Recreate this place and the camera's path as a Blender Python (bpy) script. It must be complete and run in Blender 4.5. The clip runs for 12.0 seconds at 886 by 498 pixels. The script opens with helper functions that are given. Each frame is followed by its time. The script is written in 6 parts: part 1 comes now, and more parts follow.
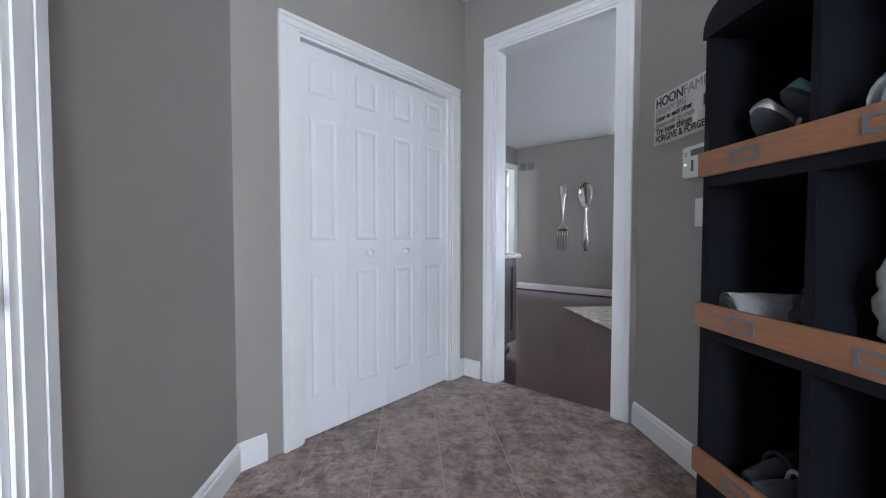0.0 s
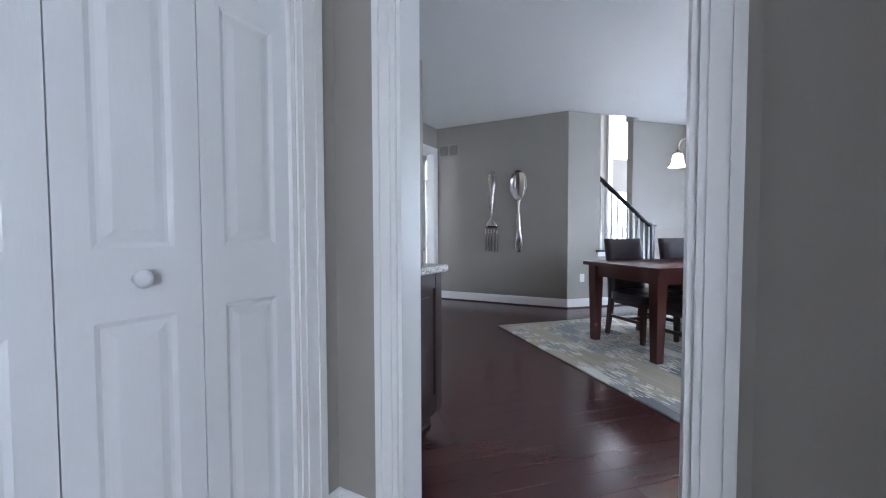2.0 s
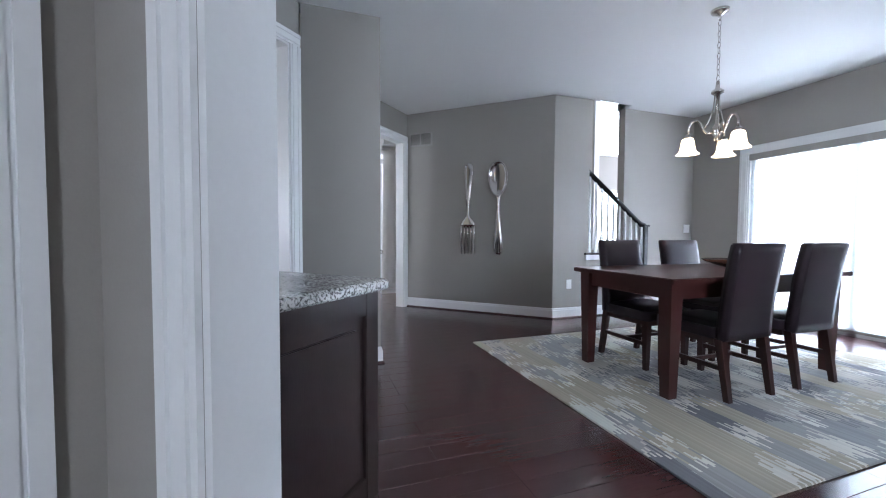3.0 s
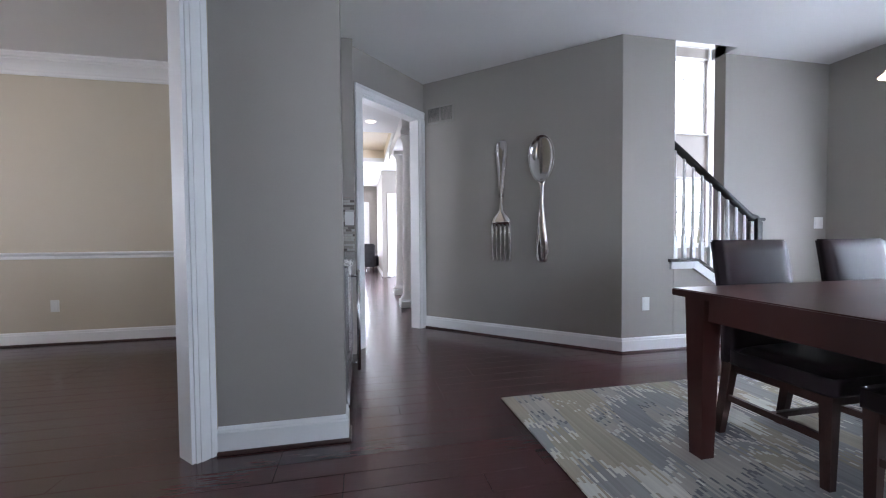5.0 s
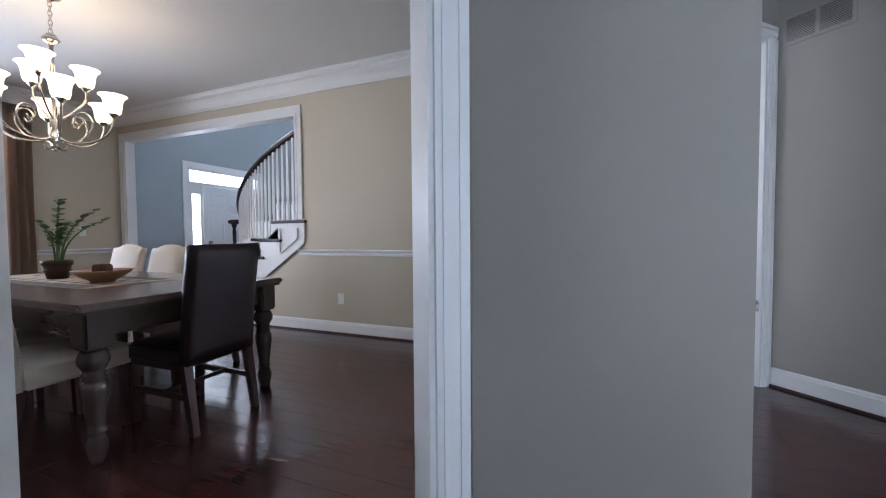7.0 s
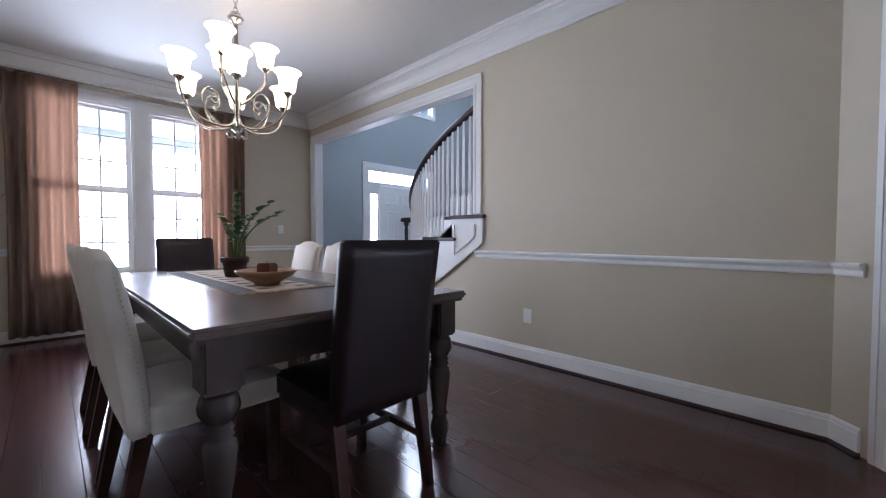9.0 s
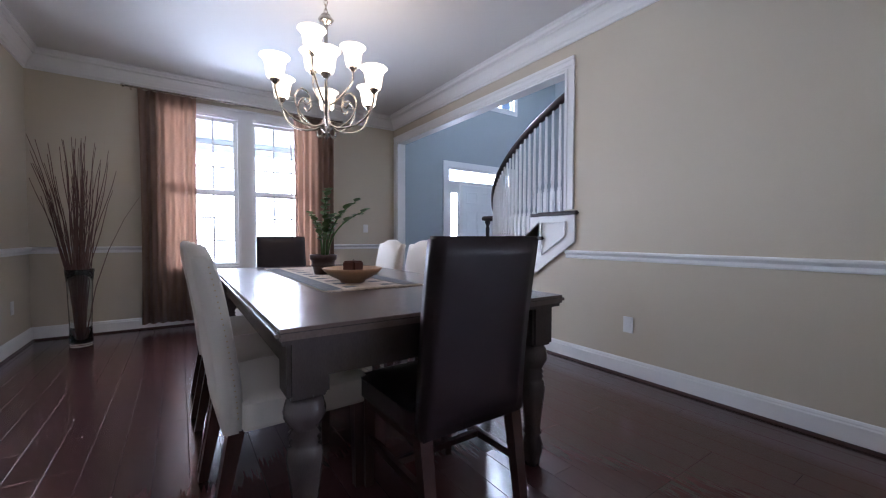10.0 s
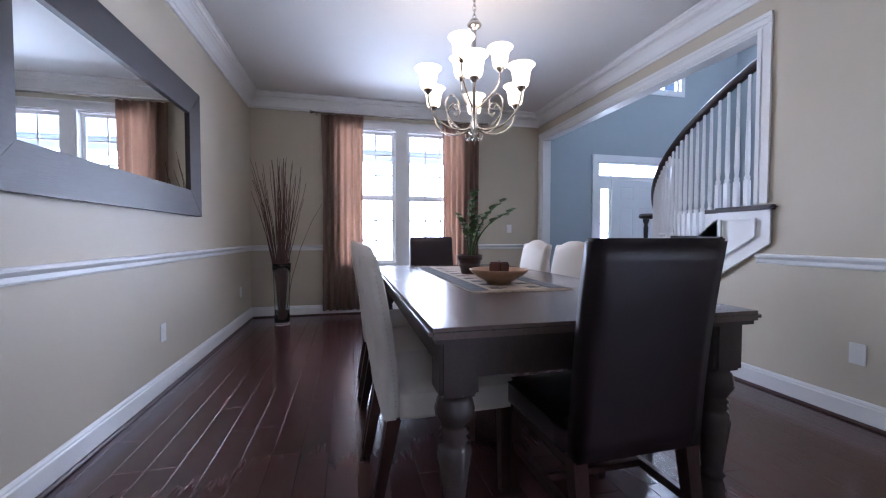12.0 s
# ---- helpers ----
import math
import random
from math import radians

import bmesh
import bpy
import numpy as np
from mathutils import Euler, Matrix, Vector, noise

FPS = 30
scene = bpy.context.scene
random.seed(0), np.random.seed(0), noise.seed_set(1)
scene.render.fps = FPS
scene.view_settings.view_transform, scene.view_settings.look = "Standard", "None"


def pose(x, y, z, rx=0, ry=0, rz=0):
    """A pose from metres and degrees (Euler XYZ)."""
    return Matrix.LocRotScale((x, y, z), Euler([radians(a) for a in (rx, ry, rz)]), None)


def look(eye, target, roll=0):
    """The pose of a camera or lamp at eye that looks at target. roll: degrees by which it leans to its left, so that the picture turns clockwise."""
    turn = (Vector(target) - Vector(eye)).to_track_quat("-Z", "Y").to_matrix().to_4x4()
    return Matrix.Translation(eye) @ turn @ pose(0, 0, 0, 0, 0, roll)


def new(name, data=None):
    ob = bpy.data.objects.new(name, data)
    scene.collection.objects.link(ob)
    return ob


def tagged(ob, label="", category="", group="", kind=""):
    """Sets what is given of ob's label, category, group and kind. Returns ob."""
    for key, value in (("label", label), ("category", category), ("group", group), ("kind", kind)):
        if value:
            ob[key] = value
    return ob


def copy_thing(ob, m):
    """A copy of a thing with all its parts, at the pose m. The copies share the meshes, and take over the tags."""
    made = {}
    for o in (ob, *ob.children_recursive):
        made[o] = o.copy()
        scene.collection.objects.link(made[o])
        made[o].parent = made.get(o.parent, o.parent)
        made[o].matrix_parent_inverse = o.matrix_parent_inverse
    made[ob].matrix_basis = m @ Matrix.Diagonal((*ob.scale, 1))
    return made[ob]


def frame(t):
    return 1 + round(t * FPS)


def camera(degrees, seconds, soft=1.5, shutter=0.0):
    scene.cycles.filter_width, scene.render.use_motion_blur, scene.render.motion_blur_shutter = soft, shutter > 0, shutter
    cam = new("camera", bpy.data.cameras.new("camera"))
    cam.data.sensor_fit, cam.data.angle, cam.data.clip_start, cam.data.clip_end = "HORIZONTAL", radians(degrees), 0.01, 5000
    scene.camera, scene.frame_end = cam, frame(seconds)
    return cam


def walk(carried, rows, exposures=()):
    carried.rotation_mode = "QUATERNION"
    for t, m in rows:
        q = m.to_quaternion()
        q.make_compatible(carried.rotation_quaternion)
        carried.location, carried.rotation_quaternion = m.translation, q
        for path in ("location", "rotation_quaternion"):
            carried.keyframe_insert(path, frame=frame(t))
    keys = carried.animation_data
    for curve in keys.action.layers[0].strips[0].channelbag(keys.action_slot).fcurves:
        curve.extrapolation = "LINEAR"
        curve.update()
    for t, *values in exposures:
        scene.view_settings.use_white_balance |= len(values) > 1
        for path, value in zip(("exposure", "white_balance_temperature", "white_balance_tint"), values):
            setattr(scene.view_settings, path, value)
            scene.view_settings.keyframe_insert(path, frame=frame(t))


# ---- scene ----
cam = camera(97.3, 12.0, soft=1.1)
PATH = [
    (0, (1.016, -0.114, 1.060), (1.176, 1.878, 0.992), 0.03),
    (0.5, (1.032, 0.264, 1.085), (1.227, 2.253, 1.006), 0.08),
    (1, (1.131, 0.615, 1.068), (1.407, 2.594, 0.995), 0.07),
    (1.5, (1.255, 0.981, 1.066), (1.684, 2.933, 0.991), 0.18),
    (2, (1.383, 1.345, 1.063), (1.947, 3.262, 0.987), -0.16),
    (2.5, (1.549, 1.672, 1.066), (2.204, 3.560, 0.986), 0.29),
    (4.3, (2.213, 2.754, 1.034), (2.846, 4.651, 0.971), -0.11),
    (4.5, (2.272, 2.853, 1.052), (2.860, 4.764, 0.989), -0.21),
    (5, (2.384, 3.114, 1.040), (2.798, 5.069, 0.979), -0.47),
    (5.5, (2.399, 3.398, 1.047), (2.526, 5.393, 0.990), -0.50),
    (6, (2.334, 3.696, 1.071), (2.130, 5.685, 1.005), -0.52),
    (6.5, (2.197, 3.964, 1.073), (1.690, 5.897, 1.003), -0.62),
    (7, (2.005, 4.199, 1.074), (1.260, 6.054, 1.000), -0.43),
    (9, (1.170, 4.900, 1.041), (-0.234, 6.323, 0.980), 0.05),
    (9.5, (1.065, 4.940, 1.032), (-0.474, 6.215, 0.969), 0.17),
    (10, (1.000, 4.966, 1.027), (-0.656, 6.086, 0.966), 0.13),
    (10.5, (0.966, 4.972, 1.028), (-0.787, 5.933, 0.968), 0.12),
    (11, (0.954, 4.972, 1.033), (-0.878, 5.773, 0.968), 0.09),
    (11.5, (0.946, 4.963, 1.031), (-0.948, 5.602, 0.968), 0.11),
    (12, (0.946, 4.960, 1.034), (-0.997, 5.427, 0.970), 0.05),
]
EXPOSURES = [(0.0, 1.0, 6300, 18), (2.5, 0.82, 6050, 16), (4.5, 0.70, 6250, 20), (5.5, 0.65, 6250, 19), (6.0, 0.70, 6150, 18), (7.0, 0.76, 6000, 17), (9.0, 0.75, 5800, 19), (12.0, 0.78, 5480, 21)]
walk(cam, [(t, look(eye, target, roll)) for t, eye, target, roll in PATH], EXPOSURES)

# ---- light ----
world = bpy.data.worlds.new("world")
scene.world = world
world.use_nodes = True
_wn = world.node_tree.nodes
_sky = _wn.new("ShaderNodeTexSky")
_sky.sky_type = "NISHITA"
_sky.sun_disc = False
_sky.sun_elevation = radians(40)
_sky.sun_rotation = radians(200)
world.node_tree.links.new(_sky.outputs[0], _wn["Background"].inputs[0])
_wn["Background"].inputs[1].default_value = 0.08


def area(name, at, to, w, h, watts, colour):
    data = bpy.data.lights.new(name, "AREA")
    data.shape, data.size, data.size_y, data.energy, data.color = "RECTANGLE", w, h, watts, colour
    ob = new(name, data)
    ob.matrix_world = look(at, to)
    return ob


DAY = (0.82, 0.91, 1.0)
area("sky_dining_window", (-6.75, 5.66, 1.47), (0, 5.66, 1.47), 5.0, 1.98, 470, DAY)
area("sky_front_door", (-5.75, 9.95, 1.5), (0, 9.95, 1.4), 2.2, 2.6, 150, DAY)
area("sky_foyer_high", (-5.75, 10.1, 4.4), (0, 10.1, 3.6), 2.2, 1.6, 330, DAY)
area("sky_slider", (7.6, 4.45, 1.2), (0, 4.45, 1.1), 2.3, 2.2, 400, DAY)
area("sky_stairwell", (7.75, 9.0, 2.4), (7.4, 5, 2.0), 1.2, 3.6, 115, DAY)
# extra fill behind an added, unseen east window; brightens the stairwell
area("fill_stairwell_side", (9.65, 7.5, 2.6), (6.0, 7.8, 2.2), 1.3, 3.0, 80, DAY)
area("sky_living_door", (2.6, 17.0, 1.2), (2.6, 0, 0.9), 1.6, 2.2, 420, DAY)
area("sky_living_side", (5.35, 11.5, 1.5), (0, 11.0, 0.9), 2.8, 2.3, 220, DAY)
# fill from behind the walker, through a window added out of view
area("fill_mudroom", (0.92, -2.35, 1.5), (1.1, 3, 1.2), 0.95, 1.9, 44, (0.78, 0.90, 1.0))
# added fill through an assumed south window, brightens the pier face
area("fill_kitchen_south", (3.9, -0.35, 1.6), (3.0, 5, 1.3), 2.2, 1.3, 52, (0.72, 0.87, 1.0))

# ---- materials ----


def mk(name, base, rough=0.5, metal=0.0, vary=0.08, big=1.2, fine=60.0, bump=0.03, stretch=(1, 1, 1), spec=0.5, random_piece=0.0, sheen=0.0, wear=0.12):
    m = bpy.data.materials.new(name)
    m.use_nodes = True
    nt = m.node_tree
    n, l = nt.nodes, nt.links
    b = n["Principled BSDF"]
    b.inputs["Roughness"].default_value = rough
    b.inputs["Metallic"].default_value = metal
    b.inputs["Specular IOR Level"].default_value = spec
    if sheen:
        b.inputs["Sheen Weight"].default_value = sheen
    tc = n.new("ShaderNodeTexCoord")
    mp = n.new("ShaderNodeMapping")
    mp.inputs["Scale"].default_value = stretch
    l.new(tc.outputs["Object"], mp.inputs[0])
    n1 = n.new("ShaderNodeTexNoise")
    n1.inputs["Scale"].default_value = big
    n1.inputs["Detail"].default_value = 4
    n2 = n.new("ShaderNodeTexNoise")
    n2.inputs["Scale"].default_value = fine
    n2.inputs["Detail"].default_value = 3
    l.new(mp.outputs[0], n1.inputs[0])
    l.new(mp.outputs[0], n2.inputs[0])
    ad = n.new("ShaderNodeMath")
    ad.operation = "ADD"
    l.new(n1.outputs[0], ad.inputs[0])
    l.new(n2.outputs[0], ad.inputs[1])
    src = ad.outputs[0]
    if random_piece:
        oi = n.new("ShaderNodeObjectInfo")
        ge = n.new("ShaderNodeNewGeometry")
        a2 = n.new("ShaderNodeMath")
        a2.operation = "ADD"
        l.new(oi.outputs["Random"], a2.inputs[0])
        l.new(ge.outputs["Random Per Island"], a2.inputs[1])
        a3 = n.new("ShaderNodeMath")
        a3.operation = "FRACT"
        l.new(a2.outputs[0], a3.inputs[0])
        a4 = n.new("ShaderNodeMath")
        a4.operation = "MULTIPLY_ADD"
        a4.inputs[1].default_value = random_piece
        l.new(a3.outputs[0], a4.inputs[0])
        l.new(src, a4.inputs[2])
        a5 = n.new("ShaderNodeMath")
        a5.operation = "SUBTRACT"
        a5.inputs[1].default_value = random_piece / 2
        l.new(a4.outputs[0], a5.inputs[0])
        src = a5.outputs[0]
    mr = n.new("ShaderNodeMapRange")
    mr.inputs[1].default_value, mr.inputs[2].default_value = 0.6, 1.4
    l.new(src, mr.inputs[0])
    cr = n.new("ShaderNodeMix")
    cr.data_type = "RGBA"
    cr.inputs[6].default_value = (*[max(0, c * (1 - vary)) for c in base], 1)
    cr.inputs[7].default_value = (*[min(1, c * (1 + vary)) for c in base], 1)
    l.new(mr.outputs[0], cr.inputs[0])
    l.new(cr.outputs[2], b.inputs["Base Color"])
    if bump:
        bp = n.new("ShaderNodeBump")
        bp.inputs["Strength"].default_value = bump
        bp.inputs["Distance"].default_value = 0.01
        l.new(n2.outputs[0], bp.inputs["Height"])
        l.new(bp.outputs[0], b.inputs["Normal"])
    rr = n.new("ShaderNodeMapRange")
    rr.inputs[3].default_value, rr.inputs[4].default_value = rough * (1 - wear), min(1, rough * (1 + wear))
    l.new(n1.outputs[0], rr.inputs[0])
    l.new(rr.outputs[0], b.inputs["Roughness"])
    return m


def glow(name, colour, strength):
    m = bpy.data.materials.new(name)
    m.use_nodes = True
    b = m.node_tree.nodes["Principled BSDF"]
    b.inputs["Base Color"].default_value = (0.9, 0.88, 0.84, 1)
    b.inputs["Emission Color"].default_value = (*colour, 1)
    b.inputs["Emission Strength"].default_value = strength
    return m


def glass(name, tint=(1, 1, 1), rough=0.0):
    m = bpy.data.materials.new(name)
    m.use_nodes = True
    b = m.node_tree.nodes["Principled BSDF"]
    b.inputs["Base Color"].default_value = (*tint, 1)
    b.inputs["Transmission Weight"].default_value = 1
    b.inputs["Roughness"].default_value = rough
    b.inputs["IOR"].default_value = 1.1
    return m


TAUPE = mk("paint_taupe", (0.34, 0.315, 0.285), 0.62, vary=0.03, fine=160, bump=0.05)
TAN = mk("paint_tan", (0.56, 0.495, 0.385), 0.6, vary=0.03, fine=160, bump=0.05)
BLUEGREY = mk("paint_blue_grey", (0.345, 0.385, 0.405), 0.6, vary=0.03, fine=160, bump=0.05)
WHITE = mk("paint_white_trim", (0.80, 0.80, 0.79), 0.35, vary=0.02, fine=90, bump=0.02)
CEILW = mk("paint_ceiling", (0.76, 0.755, 0.74), 0.8, vary=0.02, fine=200, bump=0.06)
DOORW = mk("door_white", (0.79, 0.80, 0.81), 0.4, vary=0.02, fine=200, stretch=(1, 1, 0.1), bump=0.04)
PLANK = mk("plank_dark", (0.074, 0.029, 0.029), 0.20, vary=0.10, big=2.0, fine=20, stretch=(0.35, 5, 1), bump=0.0, spec=0.7, random_piece=0.45, wear=0.04)
SUBFLOOR = mk("joint_dark", (0.03, 0.018, 0.014), 0.6)
SHOE = mk("shoe_mould", (0.035, 0.014, 0.012), 0.35, vary=0.2)
TILE = mk("tile_stone", (0.36, 0.265, 0.235), 0.24, vary=0.40, big=17, fine=45, bump=0.0, random_piece=0.3, wear=0.2)


def mottle(m):
    """Cloudy stone: pale and brown clouds with small dark flecks."""
    nt = m.node_tree
    n, l = nt.nodes, nt.links
    b = n["Principled BSDF"]
    old = b.inputs["Base Color"].links[0].from_socket
    tc = n.new("ShaderNodeTexCoord")
    last = old
    for scale, detail, lo, hi, dark in ((9.0, 8, 0.42, 0.62, (0.58, 0.52, 0.50)), (24.0, 5, 0.55, 0.68, (0.60, 0.54, 0.52))):
        z = n.new("ShaderNodeTexNoise")
        z.inputs["Scale"].default_value, z.inputs["Detail"].default_value, z.inputs["Roughness"].default_value = scale, detail, 0.68
        l.new(tc.outputs["Object"], z.inputs[0])
        mr = n.new("ShaderNodeMapRange")
        mr.inputs[1].default_value, mr.inputs[2].default_value = lo, hi
        l.new(z.outputs[0], mr.inputs[0])
        mx = n.new("ShaderNodeMix")
        mx.data_type, mx.blend_type = "RGBA", "MULTIPLY"
        mx.inputs[7].default_value = (*dark, 1)
        l.new(mr.outputs[0], mx.inputs[0])
        l.new(last, mx.inputs[6])
        last = mx.outputs[2]
    l.new(last, b.inputs["Base Color"])


mottle(TILE)
GROUT = mk("grout", (0.35, 0.29, 0.26), 0.85)
TABLEWOOD = mk("wood_cherry_dark", (0.060, 0.017, 0.014), 0.30, vary=0.02, big=3, fine=18, stretch=(0.5, 3, 3), bump=0.0, wear=0.0)
DINEWOOD = mk("wood_grey_brown", (0.062, 0.047, 0.045), 0.26, vary=0.16, big=4, fine=45, stretch=(0.4, 6, 2), bump=0.05)
LEATHER = mk("leather_dark", (0.022, 0.0125, 0.016), 0.36, vary=0.18, big=6, fine=180, bump=0.06, spec=0.35)
LEGWOOD = mk("wood_leg", (0.045, 0.016, 0.013), 0.32, vary=0.3, fine=50, stretch=(4, 4, 0.6))
LINEN = mk("linen_cream", (0.60, 0.54, 0.47), 0.9, vary=0.06, fine=300, bump=0.2, sheen=0.2)
BRASS = mk("nailhead", (0.55, 0.42, 0.26), 0.35, 1.0)
NICKEL = mk("brushed_nickel", (0.60, 0.57, 0.53), 0.22, 1.0, vary=0.06)
SILVER = mk("polished_silver", (0.72, 0.69, 0.68), 0.10, 1.0, vary=0.05, big=4, bump=0.01)
STEEL = mk("steel", (0.5, 0.5, 0.5), 0.25, 1.0)
BLACKIRON = mk("black_paint", (0.014, 0.012, 0.013), 0.4)
DARKRAIL = mk("rail_dark_wood", (0.022, 0.010, 0.010), 0.5, vary=0.3)
CURTAIN = mk("curtain_rust", (0.36, 0.245, 0.185), 0.85, vary=0.1, fine=260, bump=0.1, sheen=0.2)


def translucent(m, colour, share):
    """Let part of the light through a thin cloth."""
    nt = m.node_tree
    t = nt.nodes.new("ShaderNodeBsdfTranslucent")
    t.inputs[0].default_value = (*colour, 1)
    x = nt.nodes.new("ShaderNodeMixShader")
    x.inputs[0].default_value = share
    nt.links.new(nt.nodes["Principled BSDF"].outputs[0], x.inputs[1])
    nt.links.new(t.outputs[0], x.inputs[2])
    nt.links.new(x.outputs[0], nt.nodes["Material Output"].inputs[0])


translucent(CURTAIN, (0.50, 0.31, 0.21), 0.04)
GLASS = glass("window_glass")
VASEGLASS = glass("vase_glass", (0.92, 0.95, 0.95), 0.02)
VASEGLASS.node_tree.nodes["Principled BSDF"].inputs["IOR"].default_value = 1.45
SHADEGLASS = glow("lit_glass_shade", (1.0, 0.79, 0.52), 2.8)
PLASTIC = mk("plastic_white", (0.78, 0.78, 0.76), 0.4, vary=0.01, bump=0)
GREYPANEL = mk("panel_grey", (0.12, 0.12, 0.13), 0.4)
VENTM = mk("vent_taupe", (0.36, 0.335, 0.305), 0.5)
VENTDARK = mk("vent_inside", (0.09, 0.085, 0.08), 0.7)
CABINET = mk("cabinet_espresso", (0.030, 0.018, 0.017), 0.3, vary=0.25, fine=50, stretch=(5, 5, 0.5))
DINETOP = mk("tabletop_brown_wood", (0.12, 0.088, 0.080), 0.24, vary=0.22, big=3, fine=40, stretch=(0.35, 7, 2), bump=0.03, spec=0.7)
PORCH = mk("porch_paint", (0.42, 0.47, 0.52), 0.6, vary=0.05)
LEAF = mk("leaf_green", (0.10, 0.19, 0.05), 0.35, vary=0.35, big=12)
POT = mk("pot_brown", (0.055, 0.024, 0.019), 0.35, vary=0.4, big=14)
SOIL = mk("soil", (0.03, 0.022, 0.016), 0.95, vary=0.4)
BOWLWOOD = mk("bowl_wood", (0.42, 0.25, 0.15), 0.4, vary=0.2, big=8, stretch=(1, 4, 4))
CANDLE = mk("candle_red_brown", (0.13, 0.040, 0.028), 0.5, vary=0.2)
TWIG = mk("twig", (0.12, 0.058, 0.05), 0.7, vary=0.4)
MIRRORFRAME = mk("mirror_frame_wood", (0.030, 0.021, 0.022), 0.40, vary=0.35, big=3, fine=30, stretch=(0.5, 1, 8), bump=0.14)
MIRROR = mk("mirror_silver", (0.88, 0.9, 0.9), 0.01, 1.0, vary=0.0, bump=0)
SHELFDARK = mk("shelf_charcoal", (0.006, 0.006, 0.009), 0.6, vary=0.2, spec=0.15)
SHELFWOOD = mk("shelf_wood", (0.24, 0.105, 0.05), 0.5, vary=0.25, big=4, fine=40, stretch=(3, 0.5, 3))
CLOTHW = mk("cloth_white", (0.5, 0.5, 0.5), 0.9, vary=0.25, big=14, bump=0.3)
CLOTHT = mk("cloth_teal", (0.10, 0.22, 0.20), 0.9, vary=0.2, big=14, bump=0.3)
CLOTHD = mk("cloth_dark", (0.05, 0.05, 0.06), 0.9, vary=0.4, big=14, bump=0.3)
INK = mk("ink_brown", (0.06, 0.035, 0.035), 0.7)
INKL = mk("ink_grey", (0.30, 0.26, 0.25), 0.7)
SIGNM = mk("sign_board", (0.62, 0.59, 0.56), 0.6, vary=0.05)
LED = glow("led_green", (0.5, 1.0, 0.1), 3.0)
RUNNER = mk("runner_cream", (0.46, 0.37, 0.28), 0.9, vary=0.25, big=16, bump=0.2)
RUNNERG = mk("runner_grey", (0.085, 0.085, 0.09), 0.9, vary=0.2, big=16, bump=0.2)
SHINGLE = mk("outside_ground", (0.35, 0.36, 0.34), 0.9)
STONEW = mk("pale_stone", (0.42, 0.41, 0.40), 0.7, vary=0.3, big=3, random_piece=0.5)


def granite():
    m = mk("granite_speckled", (0.5, 0.49, 0.47), 0.2, vary=0.2)
    nt = m.node_tree
    b = nt.nodes["Principled BSDF"]
    v = nt.nodes.new("ShaderNodeTexNoise")
    v.inputs["Scale"].default_value = 120
    v.inputs["Detail"].default_value = 6
    r = nt.nodes.new("ShaderNodeValToRGB")
    r.color_ramp.elements[0].position, r.color_ramp.elements[0].color = 0.38, (0.10, 0.09, 0.085, 1)
    r.color_ramp.elements[1].position, r.color_ramp.elements[1].color = 0.56, (0.62, 0.60, 0.57, 1)
    tc = nt.nodes.new("ShaderNodeTexCoord")
    nt.links.new(tc.outputs["Object"], v.inputs[0])
    nt.links.new(v.outputs[0], r.inputs[0])
    nt.links.new(r.outputs[0], b.inputs["Base Color"])
    return m


GRANITE = granite()


